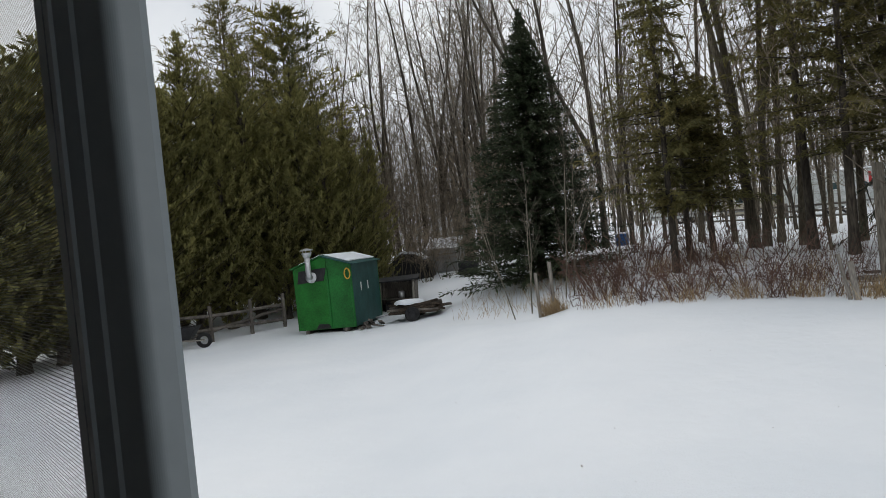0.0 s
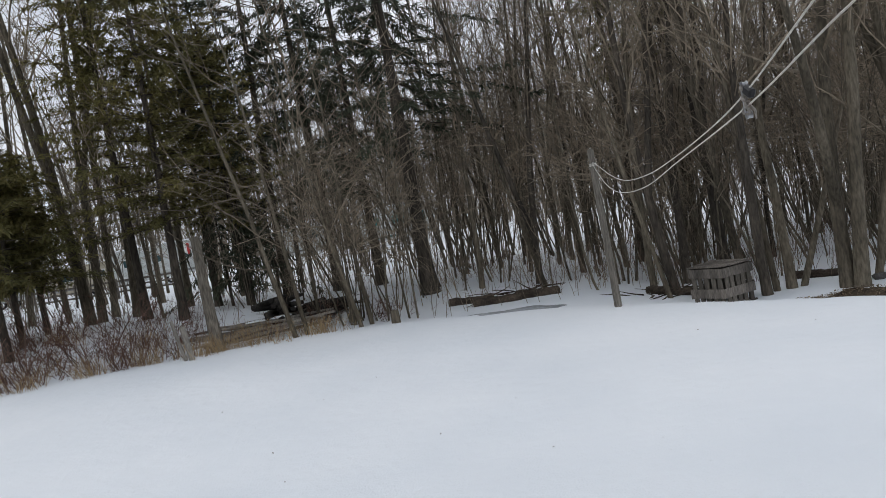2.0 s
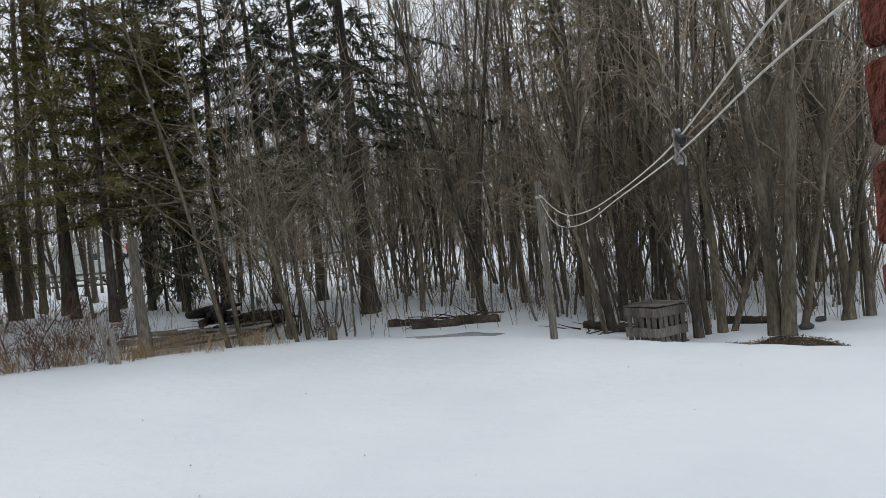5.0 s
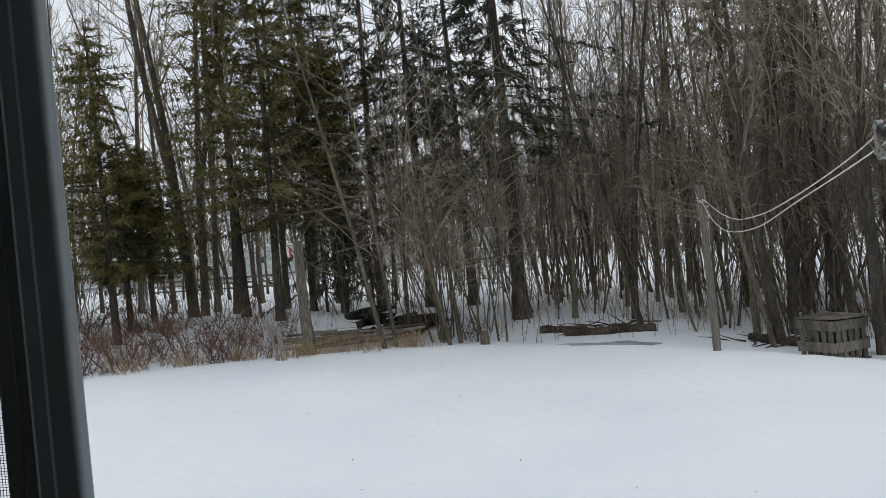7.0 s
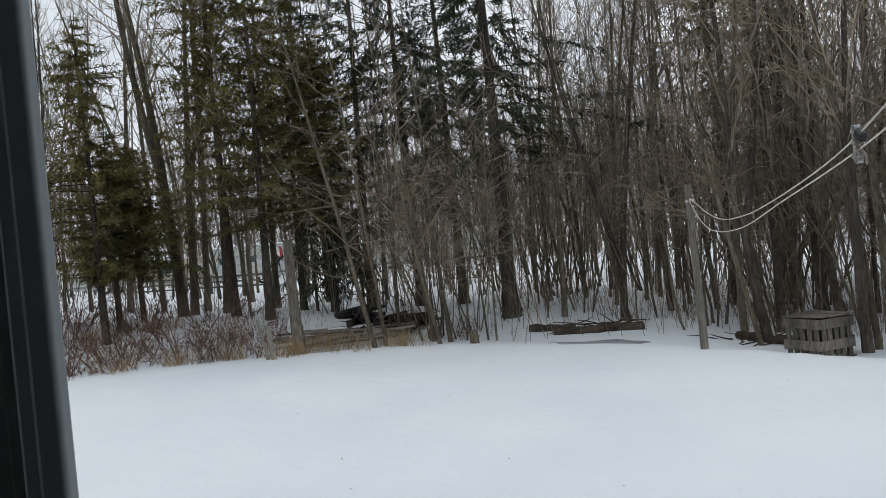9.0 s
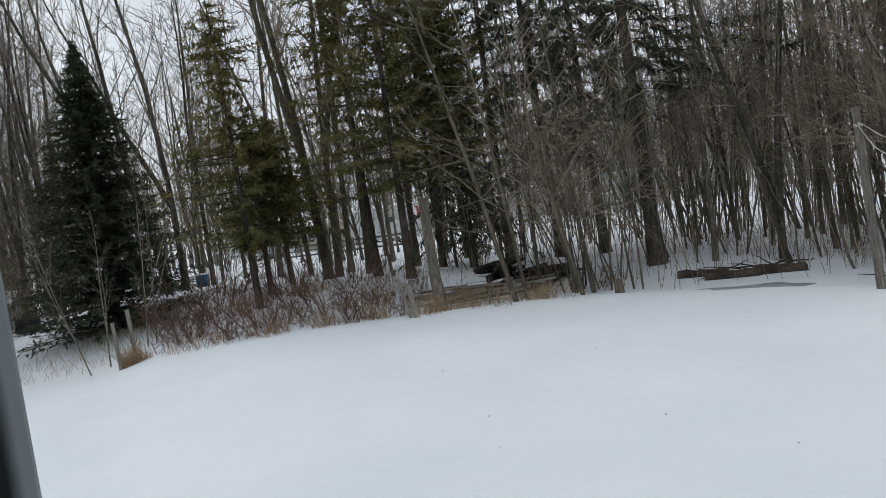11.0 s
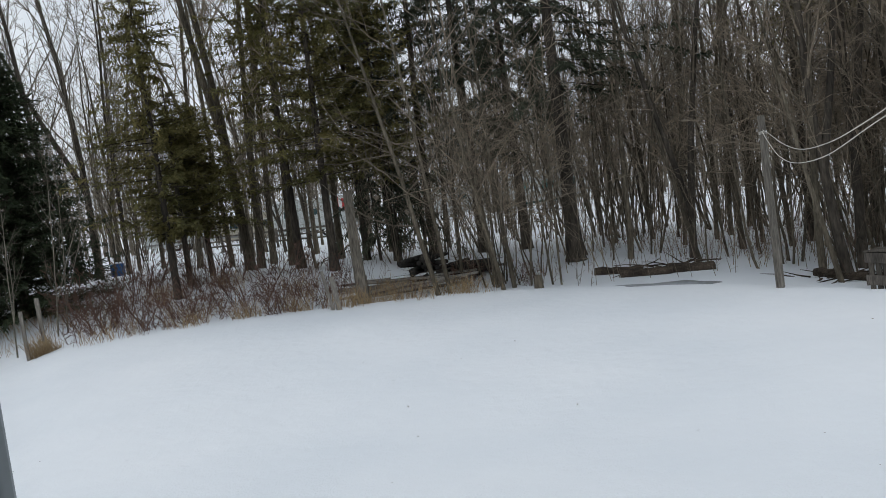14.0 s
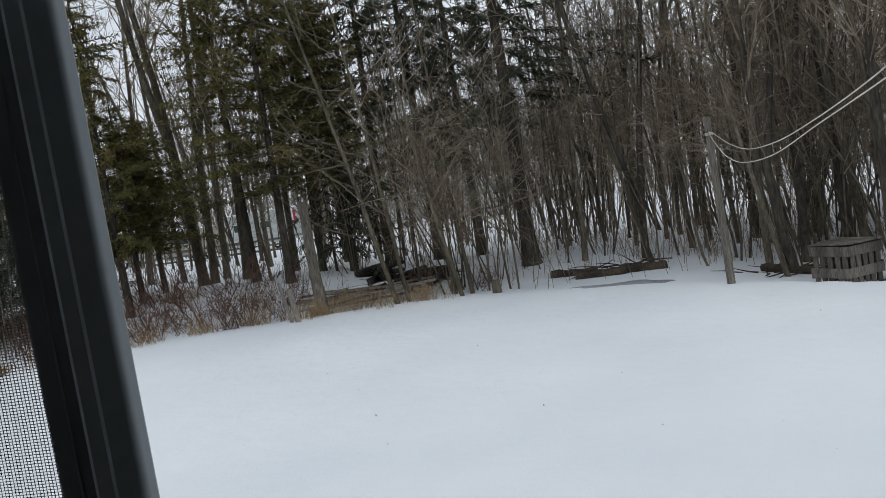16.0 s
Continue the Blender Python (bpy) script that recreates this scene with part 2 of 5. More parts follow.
def outward(d, spread):
    """A direction that leaves d at about spread degrees."""
    s = d.cross(Vector((rnd(-1, 1), rnd(-1, 1), rnd(-1, 1))))
    if s.length < 1e-3:
        s = Vector((1, 0, 0))
    s.normalize()
    a = radians(spread)
    return (d * math.cos(a) + s * math.sin(a)).normalized()


def bare_tree(height, radius, limbs, first, twigs, fork=0.0, twig_r=0.006, lean=(0, 0), wander=0.05, spread=(30, 60), reach=0.28):
    """Trunk-and-limb mesh and twig mesh of a leafless tree."""
    wood, fine = Geo(), Geo()
    stems = [bent(Vector((0, 0, -0.3)), Vector((lean[0], lean[1], 1)), height + 0.3, 11, wander, 0.03)]
    steps = len(stems[0])
    rad = [radius * (1 - 0.93 * (i / (steps - 1)) ** 0.85) + 0.004 for i in range(steps)]
    foot = [stems[0][0], stems[0][0].lerp(stems[0][1], 0.25), stems[0][0].lerp(stems[0][1], 0.5)]
    wood.tube(foot + stems[0][1:], [radius * 1.4, radius * 1.15, radius * 1.02] + rad[1:], 8)
    srad = [radius]
    if rnd(0, 1) < fork:
        p, d = along(stems[0], rnd(0.12, 0.35))
        s2 = bent(p, outward(d, rnd(10, 22)), height * rnd(0.6, 0.75), 9, wander, 0.06)
        wood.tube(s2, [radius * 0.7 * (1 - 0.93 * i / 9) + 0.004 for i in range(10)], 7)
        stems.append(s2)
        srad.append(radius * 0.7)
    for s, r0 in zip(stems, srad):
        n = limbs if s is stems[0] else limbs // 2
        for k in range(n):
            q = first + (0.98 - first) * ((k + rnd(0, 1)) / n)
            p, d = along(s, q)
            ln = height * reach * (1.15 - 0.8 * q) * rnd(0.6, 1.2)
            b = bent(p, outward(d, rnd(*spread)), ln, 4, 0.18, 0.09)
            br = max(0.009, r0 * 0.32 * (1.05 - q))
            fine.tube(b, [br * (1 - 0.8 * i / 4) + 0.003 for i in range(5)], 3)
            for _ in range(max(2, int(twigs * (0.5 + 0.5 * ln / (height * reach))))):
                p2, d2 = along(b, rnd(0.2, 1.0))
                l2 = ln * rnd(0.25, 0.5)
                t = bent(p2, outward(d2, rnd(25, 60)), l2, 2, 0.25, 0.07)
                fine.tube(t, [twig_r * 1.4, twig_r, twig_r * 0.4], 3)
                for _ in range(random.randint(1, 2)):
                    p3, d3 = along(t, rnd(0.2, 0.9))
                    fine.tube([p3, p3 + outward(d3, rnd(25, 55)) * l2 * rnd(0.35, 0.6)], [twig_r * 0.85, twig_r * 0.3], 3)
    return wood, fine


def spray(g, p, d, size, droop=0.0, width=0.45):
    """One narrow, slightly folded leaf spray."""
    d = d.normalized()
    s = d.cross(Vector((rnd(-0.4, 0.4), rnd(-0.4, 0.4), 1)))
    if s.length < 1e-3:
        s = Vector((1, 0, 0))
    s.normalize()
    up = s.cross(d)
    k = g.n
    tip = p + d * size - Vector((0, 0, droop * size))
    mid = p + d * size * rnd(0.35, 0.6) - Vector((0, 0, droop * size * 0.3)) + up * rnd(-0.08, 0.08) * size
    w = size * width
    g.v.extend([p, mid + s * w * rnd(0.6, 1.1), tip, mid - s * w * rnd(0.6, 1.1)])
    g.f.extend([(k, k + 1, k + 2), (k, k + 2, k + 3)])
    g.n += 4


# ---- ground: one snow sheet to the horizon ----
def build_ground():
    g = Geo()
    n_az, radii = 300, [0.0]
    r = 0.6
    while r < 24:
        radii.append(r)
        r += 0.28
    while r < 1500:
        radii.append(r)
        r *= 1.07
    g.v.append(Vector((0, 0, ground_z(0, 0))))
    for rr in radii[1:]:
        for j in range(n_az):
            a = 2 * math.pi * j / n_az
            x, y = rr * math.sin(a), rr * math.cos(a)
            g.v.append(Vector((x, y, ground_z(x, y))))
    g.n = len(g.v)
    for j in range(n_az):
        g.f.append((0, 1 + (j + 1) % n_az, 1 + j))
    for i in range(len(radii) - 2):
        for j in range(n_az):
            j2 = (j + 1) % n_az
            a = 1 + i * n_az
            g.f.append((a + j, a + j2, a + n_az + j2, a + n_az + j))
    structure("ground", g, SNOW, "smooth wind-packed snow covering the yard and woodland floor", True)


build_ground()


# ---- window, brick jamb and the room behind the camera ----
WIN = pose(-0.305, 0.5287, 0.0, 0, 0, -15.4)      # x along the wall, y out of doors


def boxes(name, mat, label, *rows, frame_m=WIN, bevel=0.0):
    g = Geo()
    for x0, x1, y0, y1, z0, z1 in rows:
        g.box(frame_m @ Matrix.Translation(((x0 + x1) / 2, (y0 + y1) / 2, (z0 + z1) / 2)), x1 - x0, y1 - y0, z1 - z0, bevel)
    return structure(name, g, mat, label)


PLASTER = material("painted_plaster", (0.68, 0.66, 0.62), (0.76, 0.74, 0.7), 2, 0.9, 0.1, 60)
FLOORING = material("floor_boards", (0.34, 0.28, 0.22), (0.46, 0.39, 0.31), 3, 0.6, 0.1, 40, stretch=(0.15, 1, 1))
VINYL = material("grey_vinyl", (0.19, 0.22, 0.235), (0.21, 0.24, 0.255), 2, 0.38, 0.0, 120, spec=0.5, grain=0.03)
GASKET = material("black_gasket", (0.012, 0.012, 0.013), (0.02, 0.02, 0.022), 8, 0.6, 0, 50)
BRICK = material("red_brick", (0.12, 0.034, 0.024), (0.21, 0.062, 0.04), 18, 0.92, 0.9, 90, per_object=0.22)
MORTAR = material("mortar", (0.3, 0.28, 0.25), (0.42, 0.4, 0.37), 14, 0.95, 0.8, 120)

boxes("wall_window", PLASTER, "plain painted inner wall round the window opening",
      (-3.0, -0.76, -0.22, -0.10, 0.3, 2.9), (0.90, 3.0, -0.22, -0.10, 0.3, 2.9), (-0.76, 0.90, -0.22, -0.10, 0.3, 1.3), (-0.76, 0.90, -0.22, -0.10, 2.75, 2.9))
boxes("wall_back", PLASTER, "plain painted wall at the back of the room", (-3.0, 3.0, -4.3, -4.2, 0.3, 2.9))
boxes("wall_west", PLASTER, "plain painted side wall of the room", (-3.1, -3.0, -4.3, -0.10, 0.3, 2.9))
boxes("wall_east", PLASTER, "plain painted side wall of the room", (3.0, 3.1, -4.3, -0.10, 0.3, 2.9))
boxes("floor", FLOORING, "brown wooden room floor", (-3.1, 3.1, -4.3, -0.10, 0.2, 0.3))
boxes("ceiling", PLASTER, "plain pale room ceiling", (-3.1, 3.1, -4.3, 0.02, 2.9, 3.0))
boxes("wall_outer", MORTAR, "mortar bed and backing of the red brick house wall",
      (0.825, 3.4, -0.095, -0.008, -0.3, 3.1), (-3.4, -0.78, -0.095, -0.008, -0.3, 3.1), (-0.78, 0.825, -0.095, -0.008, -0.3, 1.22), (-0.78, 0.825, -0.095, -0.008, 2.82, 3.1))


def profile_bar(g, poly, z0, z1):
    """An upright bar with the outline poly (x, y)."""
    n = len(poly)
    g.add([WIN @ Vector((p[0], p[1], z0)) for p in poly] + [WIN @ Vector((p[0], p[1], z1)) for p in poly],
          [tuple(range(n))[::-1], tuple(range(n, 2 * n))] + [(i, (i + 1) % n, (i + 1) % n + n, i + n) for i in range(n)])


window = tagged(new("window_1"), "grey vinyl sliding window, one half open, the other behind insect screen", "", "", "structure")
g = Geo()
nose = [(-0.0058 + 0.0058 * math.sin(radians(q)), -0.0105 - 0.0068 * math.cos(radians(q))) for q in range(20, 91, 7)]
profile_bar(g, [(-0.005, 0.0), (-0.0015, -0.001), (0.0, -0.004)] + nose[::-1] + [(-0.0175, -0.0218), (-0.019, -0.0234), (-0.0285, -0.0268), (-0.0295, -0.0282), (-0.0375, -0.0282), (-0.0385, -0.0272), (-0.0405, -0.0272), (-0.0415, -0.028),
                (-0.055, -0.028), (-0.057, -0.0275), (-0.058, -0.026), (-0.058, -0.004), (-0.054, 0.0)], 1.30, 2.75)
part("meeting_stile", g, VINYL, window, "dark grey grooved vinyl stile")
g = Geo()
profile_bar(g, [(-0.058, -0.006), (-0.058, -0.022), (-0.0615, -0.022), (-0.0615, -0.006)], 1.32, 2.73)
part("gasket", g, GASKET, window, "black rubber gasket strip")
for nm, r in (("head_frame", (-0.76, 0.84, -0.10, 0.0, 2.74, 2.80)), ("sill_frame", (-0.76, 0.84, -0.10, 0.02, 1.24, 1.30)), ("side_frame", (-0.76, -0.72, -0.10, 0.0, 1.30, 2.74))):
    g = Geo()
    g.box(WIN @ Matrix.Translation(((r[0] + r[1]) / 2, (r[2] + r[3]) / 2, (r[4] + r[5]) / 2)), r[1] - r[0], r[3] - r[2], r[5] - r[4], 0.004)
    part(nm, g, VINYL, window)


def screen_material():
    m = bpy.data.materials.new("insect_screen")
    m.use_nodes = True
    N, L = m.node_tree.nodes, m.node_tree.links
    b = N["Principled BSDF"]
    b.inputs["Base Color"].default_value = (0.35, 0.36, 0.37, 1)
    b.inputs["Roughness"].default_value = 0.6
    tc = N.new("ShaderNodeTexCoord")
    sp = N.new("ShaderNodeSeparateXYZ")
    L.new(tc.outputs["Object"], sp.inputs["Vector"])
    masks = []
    for ax, pitch in (("X", 0.0030), ("Z", 0.0022)):
        d = N.new("ShaderNodeMath")
        d.operation = "DIVIDE"
        d.inputs[1].default_value = pitch
        L.new(sp.outputs[ax], d.inputs[0])
        fr = N.new("ShaderNodeMath")
        fr.operation = "FRACT"
        L.new(d.outputs["Value"], fr.inputs[0])
        lt = N.new("ShaderNodeMath")
        lt.operation = "LESS_THAN"
        lt.inputs[1].default_value = 0.24
        L.new(fr.outputs["Value"], lt.inputs[0])
        masks.append(lt)
    mx = N.new("ShaderNodeMath")
    mx.operation = "MAXIMUM"
    L.new(masks[0].outputs["Value"], mx.inputs[0])
    L.new(masks[1].outputs["Value"], mx.inputs[1])
    tr = N.new("ShaderNodeBsdfTransparent")
    ms = N.new("ShaderNodeMixShader")
    L.new(mx.outputs["Value"], ms.inputs["Fac"])
    L.new(tr.outputs["BSDF"], ms.inputs[1])
    L.new(b.outputs["BSDF"], ms.inputs[2])
    L.new(ms.outputs["Shader"], N["Material Output"].inputs["Surface"])
    return m


g = Geo()
g.add([Vector((-0.72, -0.012, 1.3)), Vector((-0.0615, -0.012, 1.3)), Vector((-0.0615, -0.012, 2.74)), Vector((-0.72, -0.012, 2.74))], [(0, 1, 2, 3)])
scr = part("insect_screen", g, screen_material(), window, "fine grey woven insect screen")
scr.matrix_world = WIN

# ---- bare trees ----
random.seed(11)
FOREST_M, FAR_M, SAPLING_M, SHRUB_M = [], [], [], []
for k in range(7):
    w, t = bare_tree(rnd(14, 19), 0.105 + 0.012 * k, 35, 0.16, 8, fork=0.6, twig_r=0.0095, lean=(rnd(-0.14, 0.14), rnd(-0.1, 0.1)), wander=0.06, spread=(24, 62), reach=0.25)
    FOREST_M.append((w.mesh("trunk", BARK if k % 3 else BARK_DARK, True), t.mesh("crown", TWIG if k % 2 else TWIG_PALE)))
# far trees: backlit silhouette tone put into bark and twig colour
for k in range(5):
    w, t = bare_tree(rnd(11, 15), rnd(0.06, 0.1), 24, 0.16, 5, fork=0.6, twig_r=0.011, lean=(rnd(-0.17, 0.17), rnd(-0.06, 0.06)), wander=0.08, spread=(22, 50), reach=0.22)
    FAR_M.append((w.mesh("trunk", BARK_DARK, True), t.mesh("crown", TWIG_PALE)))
for k in range(7):
    w, t = bare_tree(rnd(5.5, 8.0), rnd(0.013, 0.026), 15, 0.24, 4, fork=0.6, twig_r=0.0042, lean=(rnd(-0.28, 0.28), rnd(-0.15, 0.15)), wander=0.11, spread=(28, 65), reach=0.34)
    SAPLING_M.append((w.mesh("trunk", BARK, True), t.mesh("crown", TWIG)))


PALE_M = []
for k in range(3):
    w, t = bare_tree(rnd(6.0, 7.5), rnd(0.026, 0.034), 11, 0.25, 3, fork=0.7, twig_r=0.0045, lean=(rnd(-0.1, 0.1), 0), wander=0.05, spread=(22, 45), reach=0.3)
    PALE_M.append((w.mesh("trunk", BARK_PALE, True), t.mesh("crown", TWIG_PALE)))


def multi_stem(stems, height, radius, lean, twigs, twig_r, limbs=9, reach=0.34, wander=0.1, lift=0.02, low=0.32, sides=6, seg=8, droop=0.0):
    """A clump of stems from one root: a list of stems, and the twigs."""
    woods, fine = [], Geo()
    for _ in range(stems):
        a = rnd(0, 6.28)
        h = height * rnd(0.6, 1.05)
        r0 = radius * rnd(0.6, 1.15)
        s = bent(Vector((math.cos(a) * rnd(0.03, 0.3), math.sin(a) * rnd(0.03, 0.3), -0.25)), Vector((math.cos(a) * lean, math.sin(a) * lean, 1)), h, seg, wander, lift)
        wood = Geo()
        wood.tube(s, [r0 * (1 - 0.85 * i / seg) + 0.003 for i in range(seg + 1)], sides)
        woods.append(wood)
        for _ in range(limbs):
            q = rnd(low, 1.0)
            p, d = along(s, q)
            ln = h * reach * (1.1 - 0.6 * q) * rnd(0.6, 1.2)
            b = bent(p, outward(d, rnd(30, 75)), ln, 4, 0.32, rnd(-0.04, 0.1) - droop)
            fine.tube(b, [r0 * 0.28 * (1 - 0.8 * i / 4) + 0.0026 for i in range(5)], 3)
            for _ in range(twigs):
                p2, d2 = along(b, rnd(0.1, 1.0))
                t = bent(p2, outward(d2, rnd(25, 65)), ln * rnd(0.3, 0.6), 2, 0.3, rnd(-0.06, 0.06))
                fine.tube(t, [twig_r * 1.3, twig_r, twig_r * 0.4], 3)
                p3, d3 = along(t, rnd(0.2, 0.9))
                fine.tube([p3, p3 + outward(d3, rnd(30, 60)) * ln * rnd(0.12, 0.3)], [twig_r * 0.8, twig_r * 0.3], 3)
    return woods, fine


for k in range(6):
    w, t = multi_stem(random.randint(3, 5), rnd(4.4, 6.4), 0.024, rnd(0.15, 0.4), 6, 0.0032, limbs=11, reach=0.46, low=0.4, droop=0.12)
    SHRUB_M.append(([q.mesh("stem", BARK, True) for q in w], t.mesh("crown", TWIG if k % 2 else TWIG_TAN)))


def plant(name, meshes, az, r, scale, turn, label, category="tree", group="", sink=0.05, squash=1.0, tilt=0.0):
    p = place(az, r, -sink)
    e = thing(name, Matrix.Translation(p) @ Matrix.Rotation(radians(tilt), 4, "Y") @ Matrix.Rotation(turn, 4, "Z") @ Matrix.Diagonal((scale * squash, scale * squash, scale, 1)), label, category, group)
    for me in (*(meshes[0] if isinstance(meshes[0], list) else [meshes[0]]), meshes[1]):
        o = new(me.name.split(".")[0], me)
        o.parent = e
    return e


BARE_LABEL = "tall leafless hardwood with grey-brown bark standing in snow"
FAR_LABEL = "slender leafless tree deep in the snowy wood"
SAP_LABEL = "thin leafless sapling with upswept twigs, rising from snow"
SHRUB_LABEL = "tangled many-stemmed leafless shrub at the edge of the wood"

# trunks that stand out at the wood's edge, each built for itself: bearing, distance, lean, radius, height
def edge_tree(az, r, lean, radius, height, bark, crown, label, limbs=26, first=0.3, twigs=6, fork=0.0, reach=0.25, spread=(22, 58), twig_r=0.0085, wander=0.035, name="bare_tree", category="tree", group="bare hardwoods"):
    w, t = bare_tree(height, radius, limbs, first, twigs, fork=fork, twig_r=twig_r, lean=(math.tan(radians(lean)), rnd(-0.05, 0.05)), wander=wander, spread=spread, reach=reach)
    e = thing(name, Matrix.Translation(place(az, r, -0.03)) @ Matrix.Rotation(radians(az), 4, "Z"), label, category, group)
    for me in (w.mesh("trunk", bark, True), t.mesh("crown", crown)):
        o = new(me.name.split(".")[0], me)
        o.parent = e
    return e


random.seed(21)
DARK_LABEL = "tall leafless hardwood coloured dark as in silhouette, standing in snow"
LEAN_LABEL = "leaning leafless hardwood trunk among snow-bound stems"
# the tall group behind the brambles
for az, r, lean, rad, h, fk in ((16.0, 20.8, -3, 0.145, 15, 1), (15.3, 21.8, 2, 0.12, 15, 1), (14.4, 23.8, 2, 0.11, 14, 1), (13.0, 22.0, 5, 0.115, 15, 0), (9.3, 22.4, 1, 0.105, 14, 0),
                                (7.4, 26.4, 3, 0.09, 13, 1), (11.2, 19.2, -4, 0.04, 8, 0), (17.3, 25.0, -2, 0.09, 15, 1), (19.6, 26.5, 3, 0.11, 14, 0), (5.6, 24.0, 2, 0.07, 13, 0)):
    edge_tree(az, r, lean, rad, h, BARK, TWIG, BARE_LABEL, fork=fk, limbs=24)
# upswept trees behind the spruce and blue drum, silhouette darkness put into their colour
for az, r, lean, rad, h, fk in ((27.3, 25.5, -5, 0.12, 14, 1), (26.2, 26.5, 0, 0.125, 15, 1), (24.3, 27.0, 3, 0.09, 13, 1), (28.6, 28.5, -6, 0.11, 14, 0), (33.4, 30.5, 1, 0.11, 14, 1), (34.6, 31.0, 4, 0.10, 14, 0),
                                (36.2, 31.0, 2, 0.11, 14, 1), (37.8, 32.5, -5, 0.11, 13, 1), (39.3, 32.0, 1, 0.11, 15, 0), (41.2, 33.0, -3, 0.10, 14, 1), (42.7, 32.0, 3, 0.10, 14, 0)):
    edge_tree(az, r, lean, rad, h, BARK_DARK, TWIG_PALE, DARK_LABEL, fork=fk, limbs=26, first=0.2, wander=0.07, spread=(20, 48), reach=0.27)
# leaning trunks round the clothesline post and the compost crate
for az, r, lean, rad, h, fk in ((-11.6, 17.2, 3, 0.07, 10, 0), (-15.9, 17.0, 2, 0.09, 10, 1), (-16.6, 16.7, -12, 0.05, 7, 0), (-19.3, 18.5, -4, 0.075, 11, 0), (-24.0, 15.1, -3, 0.07, 10, 0), (-25.6, 15.1, -6, 0.10, 11, 1),
                                (-26.3, 16.1, 0, 0.10, 12, 1), (-25.2, 14.3, -11, 0.05, 7, 0), (-29.2, 16.1, -4, 0.115, 12, 1), (-30.1, 15.9, -6, 0.085, 12, 0), (-31.4, 13.6, -2, 0.09, 10, 1), (-32.1, 13.9, -6, 0.06, 9, 0)):
    edge_tree(az, r, lean, rad, h, BARK_DARK if fk else BARK, TWIG, LEAN_LABEL, fork=fk, limbs=24, first=0.3, twigs=7, reach=0.3, wander=0.05, twig_r=0.006)
# the thick double trunk over the leaf heap and the crooked stems beyond it
for az, r, lean, rad, h, fk in ((-33.0, 14.0, 0, 0.09, 10, 0), (-33.3, 14.1, 20, 0.06, 6, 0), (-36.4, 13.5, 2, 0.125, 12, 1), (-37.1, 13.4, 4, 0.12, 12, 0), (-37.9, 13.9, 11, 0.065, 8, 0), (-41.0, 14.6, -1, 0.10, 11, 1),
                                (-40.3, 14.5, 15, 0.055, 7, 0), (-42.2, 14.9, 2, 0.085, 10, 0), (-43.8, 15.0, 3, 0.10, 11, 1), (-39.4, 20.0, 2, 0.12, 12, 0)):
    edge_tree(az, r, lean, rad, h, BARK, TWIG, LEAN_LABEL, fork=fk, limbs=22, first=0.3, twigs=7, reach=0.3, wander=0.05, twig_r=0.006)
# taller trees that fill the canopy over the post
for az, r, h in ((-10.8, 20.5, 14), (-13.4, 21.5, 14), (-15.4, 19.5, 13), (-17.6, 21.0, 14), (-20.6, 20.0, 13), (-22.4, 19.0, 13), (-23.4, 21.5, 14), (-27.6, 19.5, 13), (-34.6, 19.0, 13)):
    edge_tree(az, r, rnd(-5, 4), rnd(0.045, 0.065), h, BARK, TWIG, BARE_LABEL, fork=1, limbs=24, first=0.36, twigs=6, reach=0.28, wander=0.05, twig_r=0.007)
# pale leaning stems with long arching side branches at the crest
for az, r, lean, rad, h in ((2.3, 15.2, -10, 0.055, 8.5), (1.5, 15.5, -4, 0.048, 8.5), (0.6, 16.0, -2, 0.035, 7.5), (-2.5, 15.2, -9, 0.048, 7.5), (-2.0, 15.6, -4, 0.045, 7.5), (-3.2, 15.4, -2, 0.05, 7), (-6.0, 15.3, -3, 0.022, 6), (-6.5, 15.2, 0, 0.02, 6)):
    edge_tree(az, r, lean, rad, h, BARK, TWIG, "pale grey sapling with long arching side branches at the crest", limbs=17, first=0.2, twigs=4, reach=0.36, spread=(45, 85), twig_r=0.0042, wander=0.04, name="sapling", category="sapling", group="pale saplings")

random.seed(5)
spots, tries = [], 0
while len(spots) < 84 and tries < 6000:
    tries += 1
    az, r = rnd(-58, 60), 24 + 34 * rnd(0, 1) ** 1.1
    if az > 38 and r < 32 or az > 5 and r < 28 or 3 < az < 20 and rnd(0, 1) < 0.6:
        continue
    q = (radians(az) * r, r)
    if any(math.hypot(q[0] - s[0], q[1] - s[1]) < 1.8 for s in spots):
        continue
    spots.append(q)
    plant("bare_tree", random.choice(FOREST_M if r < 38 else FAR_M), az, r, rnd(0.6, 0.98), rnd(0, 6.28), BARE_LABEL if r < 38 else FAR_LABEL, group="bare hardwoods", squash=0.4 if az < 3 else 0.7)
for _ in range(46):
    az, r = rnd(-58, 58), rnd(36, 75)
    if 2 < az < 20 and (r < 58 or rnd(0, 1) < 0.5):
        continue
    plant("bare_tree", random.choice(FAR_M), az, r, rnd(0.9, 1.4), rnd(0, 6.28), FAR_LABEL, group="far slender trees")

for _ in range(8):
    az, r = rnd(-46, -11), rnd(18, 30)
    plant("bare_tree", random.choice(FOREST_M), az, r, rnd(0.75, 1.0), rnd(0, 6.28), BARE_LABEL, group="bare hardwoods", squash=rnd(0.35, 0.5))

